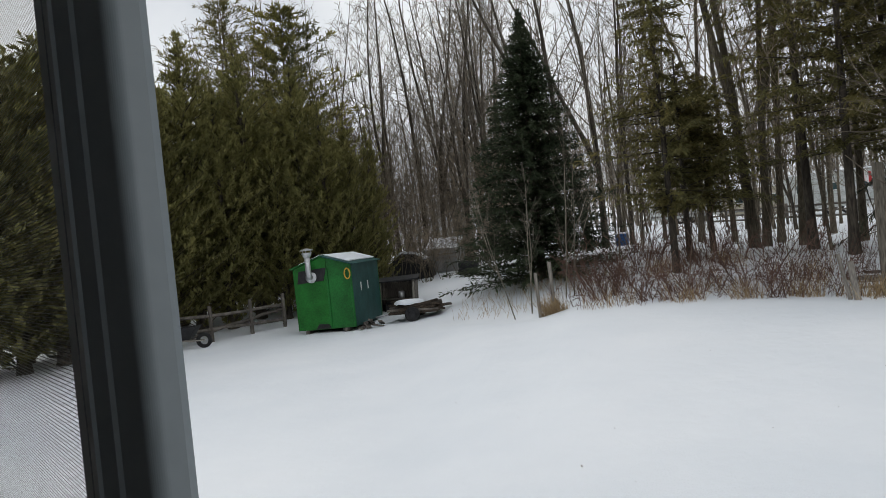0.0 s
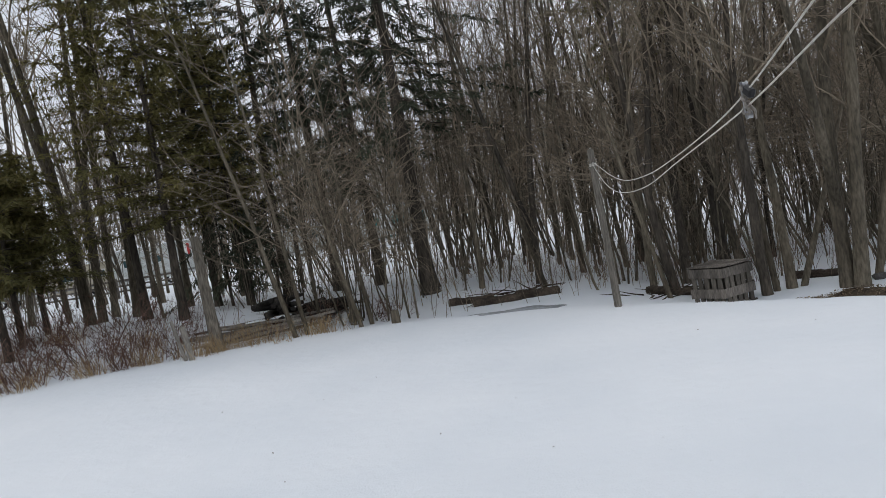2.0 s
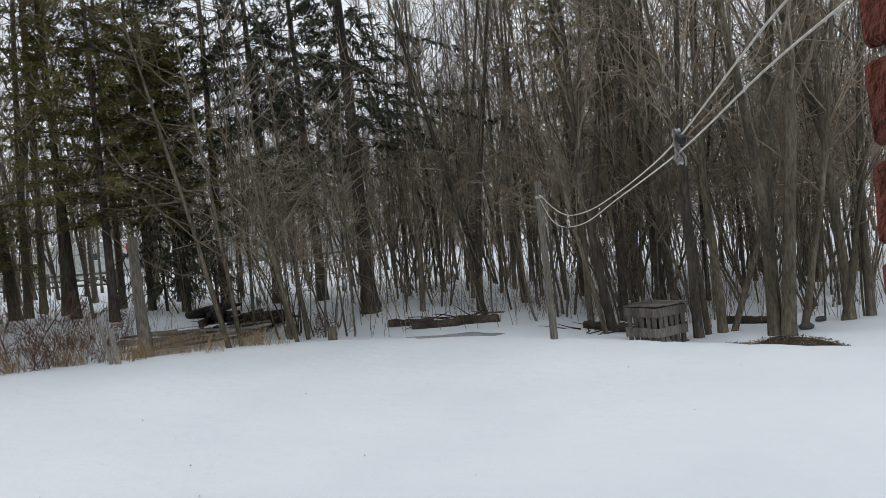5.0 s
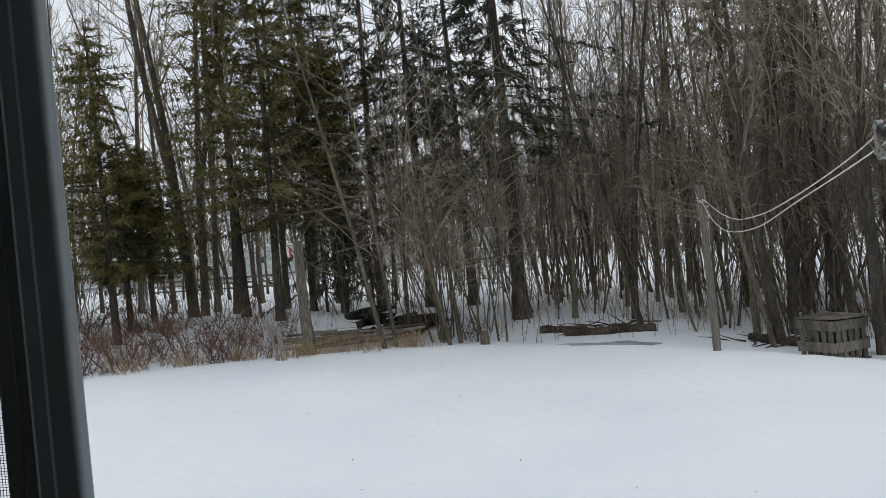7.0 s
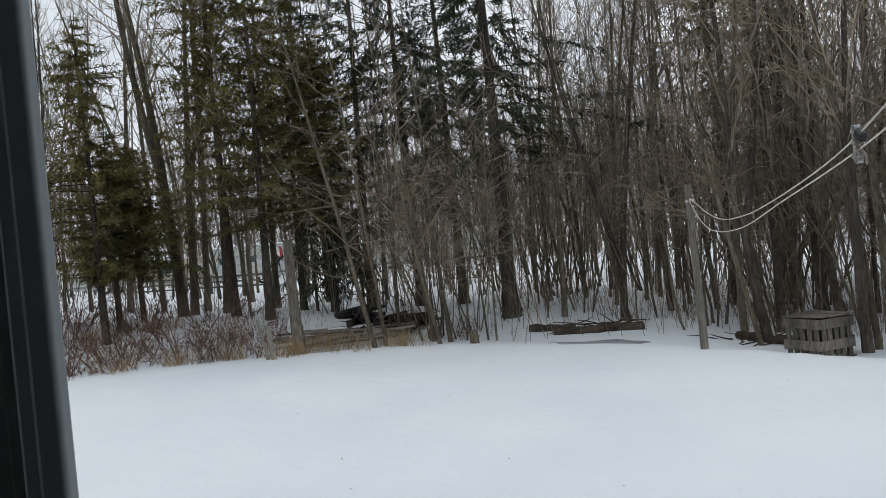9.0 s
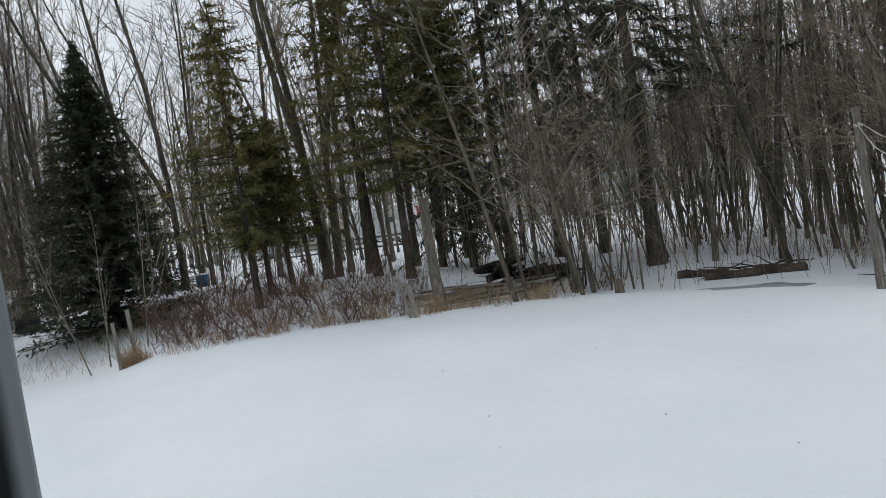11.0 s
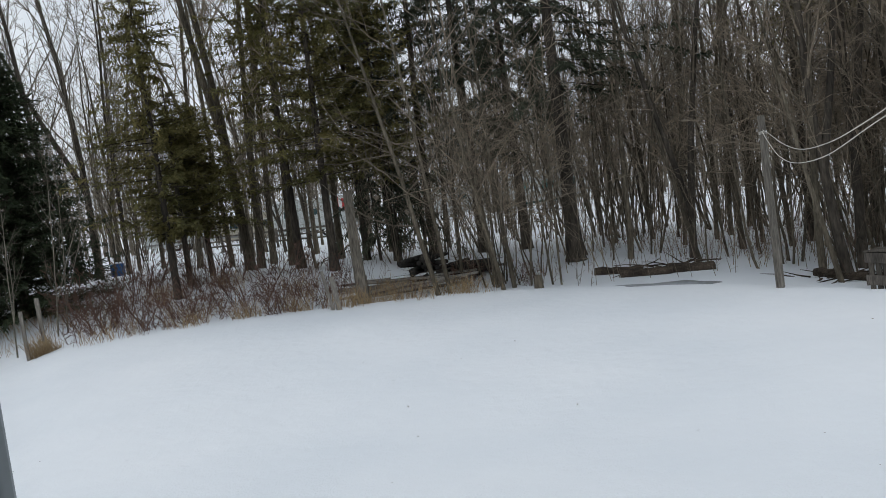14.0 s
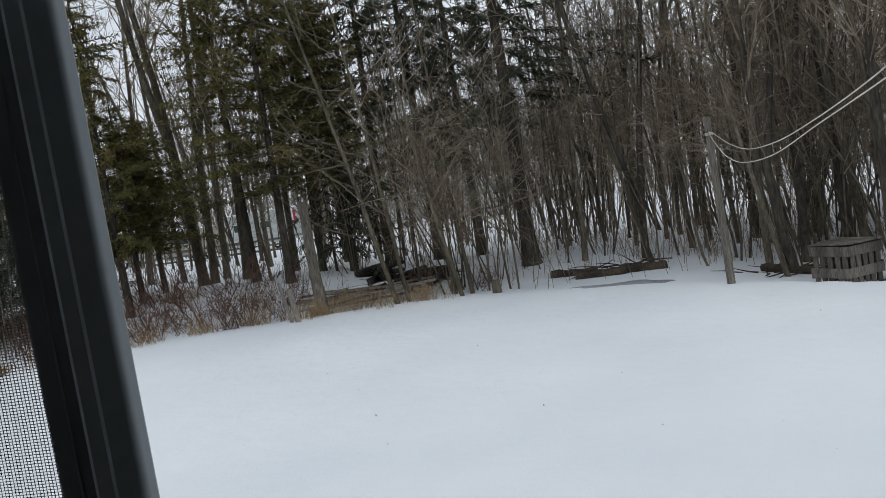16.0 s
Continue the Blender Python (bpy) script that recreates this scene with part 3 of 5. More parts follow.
# saplings crowding the right-hand wood and thinner ones elsewhere
random.seed(6)
for _ in range(95):
    az = rnd(-42, -6)
    r = 14.2 + 2.8 * smooth(-30, -5, az) + 13 * rnd(0, 1)
    plant("sapling", random.choice(SAPLING_M[2:]), az, r, rnd(0.7, 1.3), rnd(0, 6.28), SAP_LABEL, "sapling", "saplings in the wood", squash=rnd(0.8, 1.2), tilt=rnd(-9, 9))
for _ in range(45):
    az, r = rnd(-6, 30), rnd(19, 30)
    plant("sapling", random.choice(SAPLING_M), az, r, rnd(0.6, 1.1), rnd(0, 6.28), SAP_LABEL, "sapling", "saplings in the wood")
for _ in range(26):
    az, r = rnd(31, 45), rnd(30, 35)
    plant("sapling", random.choice(SAPLING_M[2:]), az, r, rnd(0.6, 1.0), rnd(0, 6.28), SAP_LABEL, "sapling", "saplings in the wood")
# small bare saplings by the spruce
for az, r, sc, tilt in ((33.2, 16.5, 0.5, -14), (32.0, 16.8, 0.48, 4), (29.4, 17.5, 0.55, 8), (28.8, 17.6, 0.5, 2)):
    plant("sapling", random.choice(PALE_M), az, r, sc, rnd(0, 6.28), "small pale bare sapling in front of the spruce", "sapling", "pale saplings", tilt=tilt)
random.seed(8)
for _ in range(38):
    az = rnd(-42, -9)
    r = 15.4 + 2.6 * smooth(-30, -8, az) + 9 * rnd(0, 1)
    plant("shrub", random.choice(SHRUB_M), az, r, rnd(0.8, 1.2) + 0.3 * smooth(15, 22, r), rnd(0, 6.28), SHRUB_LABEL, "shrub", "woodland shrubs")
for az, r, sc in ((41.6, 26.5, 0.6), (40.4, 26.8, 0.55), (42.4, 27.4, 0.7), (39.6, 27.3, 0.5), (36.0, 28.0, 0.5), (34.0, 27.0, 0.55)):
    plant("shrub", random.choice(SHRUB_M), az, r, sc, rnd(0, 6.28), SHRUB_LABEL, "shrub", "woodland shrubs")
for _ in range(9):
    plant("bare_tree", random.choice(FOREST_M[:5]), rnd(0, 30), rnd(31, 44), rnd(0.6, 0.85), rnd(0, 6.28), BARE_LABEL, group="bare hardwoods", squash=0.9)
for _ in range(12):
    plant("bare_tree", random.choice(FOREST_M[:4]), rnd(-46, -9), rnd(21, 34), rnd(0.6, 0.8), rnd(0, 6.28), BARE_LABEL, group="bare hardwoods", squash=0.5)
for _ in range(5):
    plant("shrub", random.choice(SHRUB_M), rnd(10, 30), rnd(44, 57), rnd(0.8, 1.2), rnd(0, 6.28), SHRUB_LABEL, "shrub", "woodland shrubs", squash=1.3)
for az0, az1, r0, r1, count in ((41, 53, 34, 46, 7), (-47, -35, 18, 26, 5), (9, 21, 28, 40, 4), (-31, -18, 22, 30, 4)):
    for _ in range(count):
        plant("bare_tree", random.choice(FOREST_M[:5]), rnd(az0, az1), rnd(r0, r1), rnd(0.55, 0.75) if r0 < 30 else rnd(0.7, 0.9), rnd(0, 6.28), BARE_LABEL, group="bare hardwoods", squash=0.95)
for _ in range(9):
    plant("bare_tree", random.choice(FOREST_M), rnd(32, 47), rnd(33, 46), rnd(0.65, 0.85), rnd(0, 6.28), BARE_LABEL, group="bare hardwoods", squash=0.85)
for _ in range(9):
    plant("shrub", random.choice(SHRUB_M), rnd(36.3, 41.2), rnd(25.8, 27.6), rnd(0.28, 0.5), rnd(0, 6.28), SHRUB_LABEL, "shrub", "woodland shrubs", squash=1.3)
for _ in range(14):
    az, r = rnd(32, 45), rnd(29, 34)
    plant("shrub", random.choice(SHRUB_M), az, r, rnd(0.7, 1.1), rnd(0, 6.28), SHRUB_LABEL, "shrub", "woodland shrubs")
for az, r, sc in ((-4.0, 15.6, 0.7), (-5.0, 16.4, 0.7), (-1.8, 15.8, 0.75), (-2.6, 15.6, 0.8), (-3.3, 16.0, 0.75), (-2.2, 16.4, 0.8), (0.0, 16.5, 0.55), (5.0, 19, 0.6), (12, 22, 0.5), (20, 24, 0.55), (24, 24, 0.6)):
    plant("shrub", random.choice(SHRUB_M), az, r, sc, rnd(0, 6.28), SHRUB_LABEL, "shrub", "woodland shrubs")


# undergrowth that nobody could count: thin stems and twigs standing in the snow between the trunks
def undergrowth(name, label, count, az0, az1, r0, r1, h0, h1, rad, side, mat):
    w = Geo()
    for _ in range(count):
        p = place(rnd(az0, az1), rnd(r0, r1), -0.05)
        h = rnd(h0, h1)
        s = bent(p, Vector((rnd(-0.3, 0.3), rnd(-0.2, 0.2), 1)), h, 3, 0.1, 0.02)
        w.tube(s, [rad * 1.2, rad, rad * 0.7, rad * 0.25], 3)
        for _ in range(side):
            q, d = along(s, rnd(0.15, 1.0))
            w.tube(bent(q, outward(d, rnd(25, 70)), h * rnd(0.15, 0.4), 2, 0.25, 0.03), [rad * 0.55, rad * 0.4, rad * 0.15], 3)
    structure(name, w, mat, label, False, "stuff")


random.seed(32)
undergrowth("undergrowth_stems", "thin bare saplings and suckers standing in the snow", 250, -44, -5, 15.6, 24, 0.6, 2.4, 0.008, 3, TWIG)
undergrowth("undergrowth_suckers", "low tangle of bare suckers and twigs poking from the snow", 210, -43, -6, 14.6, 19.5, 0.35, 1.5, 0.0055, 6, TWIG)
undergrowth("undergrowth_thicket", "tangled bare thicket filling the wood behind the trunks", 620, -50, 8, 24, 42, 2.0, 6.0, 0.016, 6, TWIG)
undergrowth("undergrowth_brush", "brown leafless brush between the hedge and the spruce", 190, 32, 45, 28.5, 36, 3.0, 7.0, 0.013, 7, TWIG)
undergrowth("undergrowth_far", "leafless thicket closing the view beyond the trailers", 820, -22, 50, 66, 84, 6.0, 12.0, 0.03, 6, TWIG_PALE)
undergrowth("undergrowth_clearing", "scattered thin weed stalks and saplings in the snowy clearing", 130, -4, 27, 17, 30, 0.4, 2.2, 0.007, 3, TWIG)


# far woods, beyond what one could count; twigs coloured for a darker silhouette
def far_woods():
    random.seed(31)
    w = Geo()
    for _ in range(470):
        az = rnd(-62, 75)
        r = rnd(62, 125)
        p = place(az, r)
        h = rnd(11, 19)
        s = bent(p, Vector((rnd(-0.08, 0.08), rnd(-0.08, 0.08), 1)), h, 4, 0.05)
        r0 = rnd(0.07, 0.2)
        w.tube(s, [r0 * (1 - 0.85 * i / 4) for i in range(5)], 4)
        for _ in range(12):
            q, d = along(s, rnd(0.15, 1.0))
            b = bent(q, outward(d, rnd(25, 55)), rnd(1.5, 3.8), 2, 0.2, 0.05)
            w.tube(b, [0.03, 0.022, 0.01], 3)
            for _ in range(3):
                q2, d2 = along(b, rnd(0.2, 1))
                w.tube([q2, q2 + outward(d2, rnd(25, 55)) * rnd(0.6, 1.6)], [0.018, 0.006], 3)
    o = structure("backdrop_woods", w, TWIG_PALE, "distant leafless woods behind the trailers", False, "stuff")


far_woods()


# ---- conifers ----
def conifer(height, base_r, start, levels, per, sprays, size, droop, rise=0.0, jitter=0.25, width=0.45, trunk_r=0.12, shape=1.0, ragged=0.25, belly=0.0, inner=0.3, gap=-1.0, flat=0.5):
    """Trunk with branches, and a crown of many separate sprays."""
    wood, leaf = Geo(), Geo()
    s = bent(Vector((0, 0, -0.2)), Vector((0, 0, 1)), height + 0.2, 8, 0.015)
    foot = [s[0], s[0].lerp(s[1], 0.2), s[0].lerp(s[1], 0.5)]
    wood.tube(foot + s[1:], [trunk_r * 2.0, trunk_r * 1.35, trunk_r * 1.06] + [trunk_r * (1 - 0.93 * i / 8) + 0.006 for i in range(1, 9)], 9)
    for k in range(levels):
        q = start + (1 - start) * (k + rnd(0, 0.8)) / levels
        p, d = along(s, min(q, 0.995))
        rel = (q - start) / (1 - start)
        reach = base_r * max(0.015, (1 - rel) ** shape * (1 - belly + belly * min(1, rel / 0.22)))
        a0 = rnd(0, 6.28)
        for j in range(per):
            a = a0 + 6.28 * (j + rnd(-jitter, jitter)) / per
            n0 = noise.noise(Vector((math.cos(a) * 0.9 + height, math.sin(a) * 0.9, q * height * 0.75)))
            if n0 < gap:
                continue
            ln = reach * rnd(1 - ragged, 1 + ragged) * (1 + (0.7 * n0 if gap > -1 else 0))
            b = bent(p + Vector((0, 0, rnd(-0.1, 0.1))), Vector((math.cos(a), math.sin(a), rise + rnd(-0.12, 0.12))), ln, 3, 0.06, -droop * 0.25)
            if j % 2 == 0:
                wood.tube([b[0], b[3]], [0.016, 0.005], 3)
            n = max(3, int(sprays * (0.25 + 0.75 * ln / base_r)))
            for _ in range(n):
                q2 = rnd(inner, 1.0)
                p2, d2 = along(b, q2)
                dd = outward(d2, rnd(15, 75))
                dd.z = dd.z * flat + rise * 0.6
                fine = size * min(1.0, 0.4 + reach)
                spray(leaf, p2 + Vector((rnd(-1, 1), rnd(-1, 1), rnd(-1, 1))) * fine * 0.25, dd, fine * rnd(0.6, 1.3), droop, width)
    return wood, leaf


random.seed(41)
w, t = conifer(7.3, 2.5, 0.02, 60, 12, 125, 0.16, 0.12, rise=0.1, width=0.17, shape=0.95, ragged=0.2, inner=0.06, flat=0.6)
plant("spruce_tree", (w.mesh("trunk", BARK_DARK, True), t.mesh("crown", SPRUCE)), 31.0, 21.0, 1.0, 0, "dense dark green conical spruce rooted in the snow")

CEDAR_M = []
for k in range(5):
    w, t = conifer(rnd(6.6, 7.8), rnd(1.5, 1.9), 0.04, 46, 9, 74, 0.15, 0.05, rise=0.75, width=0.17, shape=0.66, ragged=0.7, trunk_r=0.13, belly=0.25, inner=0.3, flat=1.0)
    CEDAR_M.append((w.mesh("trunk", BARK_DARK, True), t.mesh("crown", CEDAR)))
w, t = conifer(7.0, 1.9, 0.04, 30, 8, 30, 0.26, 0.05, rise=0.7, width=0.24, shape=0.6, ragged=0.5, trunk_r=0.13, inner=0.15)
BACK_M = (w.mesh("trunk", BARK_DARK, True), t.mesh("crown", CEDAR))
CEDAR_LABEL = "dense olive-green cedar in the tall hedge, snow at its foot"
for az, r, sc, sq in ((43.1, 25.5, 0.7, 0.8), (44.6, 24.8, 0.9, 0.85), (46.4, 24.2, 0.84, 1.0), (48.2, 24.6, 1.08, 1.1), (49.9, 23.8, 0.92, 1.05), (51.8, 24.3, 1.1, 1.05), (53.8, 23.3, 1.02, 1.1), (55.9, 23.2, 1.06, 1.1),
                      (58.0, 22.4, 1.05, 1.1), (60.2, 21.8, 1.08, 1.1), (62.4, 21.0, 1.06, 1.1), (64.8, 20.4, 1.1, 1.1), (67.2, 19.8, 1.04, 1.1), (69.8, 19.4, 1.08, 1.1), (72.6, 19.0, 1.06, 1.1)):
    plant("cedar_tree", random.choice(CEDAR_M) if az < 61 else BACK_M, az, r, sc * rnd(0.93, 1.06), rnd(0, 6.28), CEDAR_LABEL, group="cedar hedge", squash=sq)

for az, r, sc in ((45.6, 26.2, 0.8), (48.6, 26.2, 0.95), (51.4, 26.0, 1.0), (54.2, 25.4, 1.0), (57.2, 24.8, 1.0), (60.4, 24.0, 1.05), (63.6, 23.0, 1.05), (67.0, 22.0, 1.05), (70.6, 21.4, 1.05)):
    plant("cedar_tree", BACK_M, az, r, sc * rnd(0.94, 1.04), rnd(0, 6.28), "dense dark cedar in the back row of the hedge", group="cedar hedge", squash=1.1)

# thinner cedars with brown winter tips, trunks showing below
for az, r, h, br, st, tr, sp, gp in ((21.4, 17.7, 7.2, 1.35, 0.2, 0.1, 50, 0.02), (20.4, 18.6, 4.8, 1.3, 0.28, 0.09, 54, -0.05), (18.8, 19.4, 4.3, 1.3, 0.28, 0.09, 64, -0.25),
                                     (12.3, 19.6, 11.0, 1.4, 0.3, 0.12, 56, -0.05), (9.9, 18.6, 10.6, 1.8, 0.22, 0.12, 74, -0.2), (7.4, 20.4, 10.5, 1.6, 0.22, 0.1, 60, -0.12), (5.2, 19.6, 7.0, 1.4, 0.3, 0.09, 56, -0.1), (-23.6, 20.0, 11.0, 1.3, 0.45, 0.1, 40, 0.0), (-27.4, 21.0, 11.0, 1.2, 0.5, 0.1, 36, 0.0)):
    w, t = conifer(h, br, st, 38 if h > 5.5 else 24, 8, int(sp * 1.75), 0.14, 0.25, rise=0.15, width=0.17, flat=0.8, shape=0.6, ragged=0.7, trunk_r=tr * 0.85, belly=0.35, inner=0.12, gap=gp)
    plant("cedar_tree", (w.mesh("trunk", BARK_DARK, True), t.mesh("crown", CEDAR_DRY)), az, r, 1.0, rnd(0, 6.28), "thin cedar with bare lower trunk and brownish foliage", group="thin cedars")
# dark, drooping spruces with gaps
for az, r, h, br, st, tr, sp in ((-7.8, 17.6, 13.0, 1.7, 0.3, 0.17, 10), (-1.3, 21.5, 13.0, 2.0, 0.22, 0.14, 10), (-4.4, 21.0, 13.0, 1.8, 0.24, 0.13, 9), (2.4, 20.6, 12.5, 1.8, 0.2, 0.12, 10)):
    w, t = conifer(h, br * 1.1, st, 38, 6, int(sp * 13), 0.175, 0.25, rise=-0.08, width=0.13, shape=0.5, ragged=0.55, trunk_r=tr, gap=-0.1)
    plant("spruce_tree", (w.mesh("trunk", BARK_DARK, True), t.mesh("crown", HEMLOCK)), az, r, 1.0, rnd(0, 6.28), "tall dark spruce with sparse drooping boughs", group="dark spruces")
random.seed(43)
for az, r, sc in ((45.0, 33, 0.75), (47.5, 35, 0.8), (50.4, 33, 0.75), (53.0, 36, 0.85), (55.2, 32, 0.72), (57.2, 34, 0.8), (59.5, 33, 0.75), (43.0, 34, 0.8)):
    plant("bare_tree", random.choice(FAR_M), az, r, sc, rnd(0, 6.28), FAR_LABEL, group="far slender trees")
# young evergreens in the understorey
for az, r, h in ((6.4, 19.8, 2.4), (4.9, 19.3, 2.7), (3.0, 20.4, 2.5)):
    w, t = conifer(h, 0.95, 0.3, 15, 6, 30, 0.16, 0.7, rise=0.0, width=0.12, shape=0.45, ragged=0.9, trunk_r=0.04, inner=0.15, gap=0.0)
    plant("evergreen_bush", (w.mesh("trunk", BARK_DARK, True), t.mesh("crown", HEMLOCK)), az, r, 1.0, rnd(0, 6.28), "young dark evergreen with drooping boughs", "evergreen", "young evergreens")
# yellowing pines over the hedge
w, t = conifer(10.8, 2.6, 0.4, 30, 8, 90, 0.22, 0.0, rise=0.3, width=0.16, shape=0.5, ragged=0.6)
plant("pine_tree", (w.mesh("trunk", BARK, True), t.mesh("crown", PINE_GOLD)), 48.6, 30.0, 1.0, 0, "yellowish pine rising behind the cedar hedge")
w, t = conifer(11.2, 2.6, 0.4, 26, 7, 70, 0.2, 0.0, rise=0.3, width=0.14, shape=0.55, ragged=0.8)
plant("pine_tree", (w.mesh("trunk", BARK, True), t.mesh("crown", CEDAR_DRY)), 52.2, 30.0, 1.0, 0, "scraggly thin pine rising behind the cedar hedge")


# ---- brambles, dead grass ----
random.seed(51)
BRAMBLE_M = []
for k in range(4):
    w, t = multi_stem(7, rnd(0.9, 1.4), 0.0095, 0.5, 2, 0.0042, limbs=5, reach=0.4, wander=0.12, lift=-0.01, low=0.2, sides=3, seg=4)
    BRAMBLE_M.append(([q.mesh("stem", TWIG_RED) for q in w], t.mesh("crown", TWIG_RED)))
for _ in range(44):
    az = rnd(9.5, 28.5)
    r = 14.5 + 0.6 * smooth(6, 28, az) + 4.2 * rnd(0, 1) ** 1.2
    plant("bramble_bush", random.choice(BRAMBLE_M), az, r, rnd(0.6, 1.1) + 0.3 * smooth(11, 18, az), rnd(0, 6.28), "low red-brown leafless bramble thicket in thin snow", "bush", "bramble bushes", squash=rnd(0.65, 1.1))
for _ in range(10):
    plant("bramble_bush", random.choice(BRAMBLE_M), rnd(-5.5, 5), rnd(15.0, 17.5), rnd(0.5, 0.8), rnd(0, 6.28), "low red-brown leafless bramble thicket in thin snow", "bush", "bramble bushes")


def grass_patch(name, label, spots, mat=None):
    """Dead stalks; each spot: bearing, distance, radius, blades, height."""
    w = Geo()
    for az, r, rad, count, h in spots:
        c = place(az, r)
        for _ in range(count):
            a, q = rnd(0, 6.28), rad * math.sqrt(rnd(0, 1))
            x, y = c.x + math.cos(a) * q, c.y + math.sin(a) * q
            p = Vector((x, y, ground_z(x, y) - 0.03))
            d = Vector((rnd(-0.5, 0.5), rnd(-0.5, 0.5), 1))
            w.tube(bent(p, d, h * rnd(0.5, 1.2), 3, 0.16, -0.06), [0.004, 0.0035, 0.003, 0.001], 3)
    structure(name, w, mat or STRAW, label, False, "stuff")


random.seed(52)
grass_patch("dead_grass", "tan dead grass poking through the snow",
            [(rnd(10, 27), 14.4 + 4 * rnd(0, 1), rnd(0.2, 0.5), 32, 0.42) for _ in range(26)] + [(rnd(-1.0, 9.5), rnd(14.2, 16.4), rnd(0.15, 0.45), 22, 0.4) for _ in range(30)] + [(rnd(27, 36), rnd(17.5, 20), 0.8, 40, 0.35) for _ in range(8)])
grass_patch("brush_stems", "fine reddish weed stems standing in the snow",
            [(rnd(6, 29), 14.4 + 5.5 * rnd(0, 1) ** 1.5, rnd(0.2, 0.6), 6, 0.75) for _ in range(30)] + [(rnd(-4, 12), rnd(18, 24), rnd(0.4, 1.0), 7, 0.5) for _ in range(30)] + [(rnd(-44, -8), rnd(15, 24), rnd(0.4, 1.2), 14, 0.7) for _ in range(60)], TWIG_RED)
grass_patch("grass_tuft", "bent tuft of straw-coloured grass beside a stake", [(30.7, 14.9, 0.16, 150, 0.42), (30.4, 15.0, 0.2, 110, 0.3), (30.0, 15.1, 0.2, 80, 0.22)])

random.seed(53)
g = Geo()
for _ in range(36):
    p = place(rnd(-42, 40), rnd(3.6, 10.5), 0.006)
    spray(g, p, Vector((rnd(-1, 1), rnd(-1, 1), rnd(-0.05, 0.25))), rnd(0.012, 0.034), 0, 0.35)
structure("snow_litter", g, leafy("snow_litter_leaf", (0.06, 0.045, 0.03), (0.16, 0.12, 0.08), None, 6, 0.5), "stray dead leaves and bark bits on the snow", False, "stuff")

# ---- clothes line ----
POST = Vector((4.375, 11.17, 0.27))
post = thing("clothesline_post", Matrix.Translation(POST), "tall weathered grey wooden clothesline post leaning in snow", "post")
g = Geo()
g.tube([Vector((0, 0, -0.4)), Vector((0.004, 0, 0.6)), Vector((-0.002, 0, 1.5)), Vector((0, 0, 2.51))], [0.062, 0.058, 0.054, 0.049], 10, True)
part("shaft", g, material("weathered_post_wood", (0.1, 0.09, 0.075), (0.2, 0.182, 0.155), 3, 0.9, 0.5, 60, stretch=(1, 1, 0.1), grain=0.45), post, "", False)
g = Geo()
for zz in (2.25, 2.265, 2.28):
    g.tube([Vector((math.cos(a) * 0.056, math.sin(a) * 0.056, zz + 0.004 * math.sin(3 * a))) for a in [6.2832 * i / 14 for i in range(15)]], [0.004] * 15, 5)
ROPE = material("white_rope", (0.5, 0.48, 0.43), (0.66, 0.64, 0.58), 30, 0.85, 0.4, 260)
METAL = material("dull_zinc", (0.3, 0.31, 0.32), (0.45, 0.46, 0.47), 12, 0.4, 0.1, 80, metal=0.8)
part("rope_binding", g, ROPE, post, "pale rope wound round the post")

SPREADER = Vector((1.909, 3.003, 2.40))
LINE_DIR = (SPREADER - Vector((4.375, 11.17, 2.4)))
LINE_DIR.z = 0
LINE_DIR.normalize()


def on_line(s, z):
    return Vector((4.375 + LINE_DIR.x * s, 11.17 + LINE_DIR.y * s, z))


def rope(name, knots, radius, label):
    """A sagging line through a few heights, smoothed."""
    pts = []
    for i in range(len(knots) - 1):
        p0, p1, p2, p3 = (knots[max(0, min(len(knots) - 1, i + o))] for o in (-1, 0, 1, 2))
        for k in range(8):
            u = k / 8
            f = []
            for a, b, c, d in zip(p0, p1, p2, p3):
                f.append(0.5 * (2 * b + (c - a) * u + (2 * a - 5 * b + 4 * c - d) * u * u + (3 * b - a - 3 * c + d) * u ** 3))
            pts.append(on_line(*f))
    pts.append(on_line(*knots[-1]))
    w = Geo()
    w.tube(pts, [radius] * len(pts), 7, True)
    return tagged(part(name, w, ROPE, None, "", True), label, "clothesline", "clothesline strands")


rope("clothesline_strand", [(0.07, 2.53), (0.5, 2.42), (1.74, 2.18), (3.23, 2.065), (5.20, 2.09), (7.01, 2.235), (8.67, 2.375), (9.73, 2.51), (10.27, 2.56), (10.5, 2.585)], 0.0038, "white rope strand sagging from the post towards the house")
rope("clothesline_strand", [(0.07, 2.57), (0.9, 2.48), (2.45, 2.29), (3.93, 2.185), (5.47, 2.19), (6.68, 2.25), (7.93, 2.345), (8.70, 2.435), (9.54, 2.59), (9.93, 2.655), (10.5, 2.725)], 0.0038, "white rope strand sagging from the post towards the house")

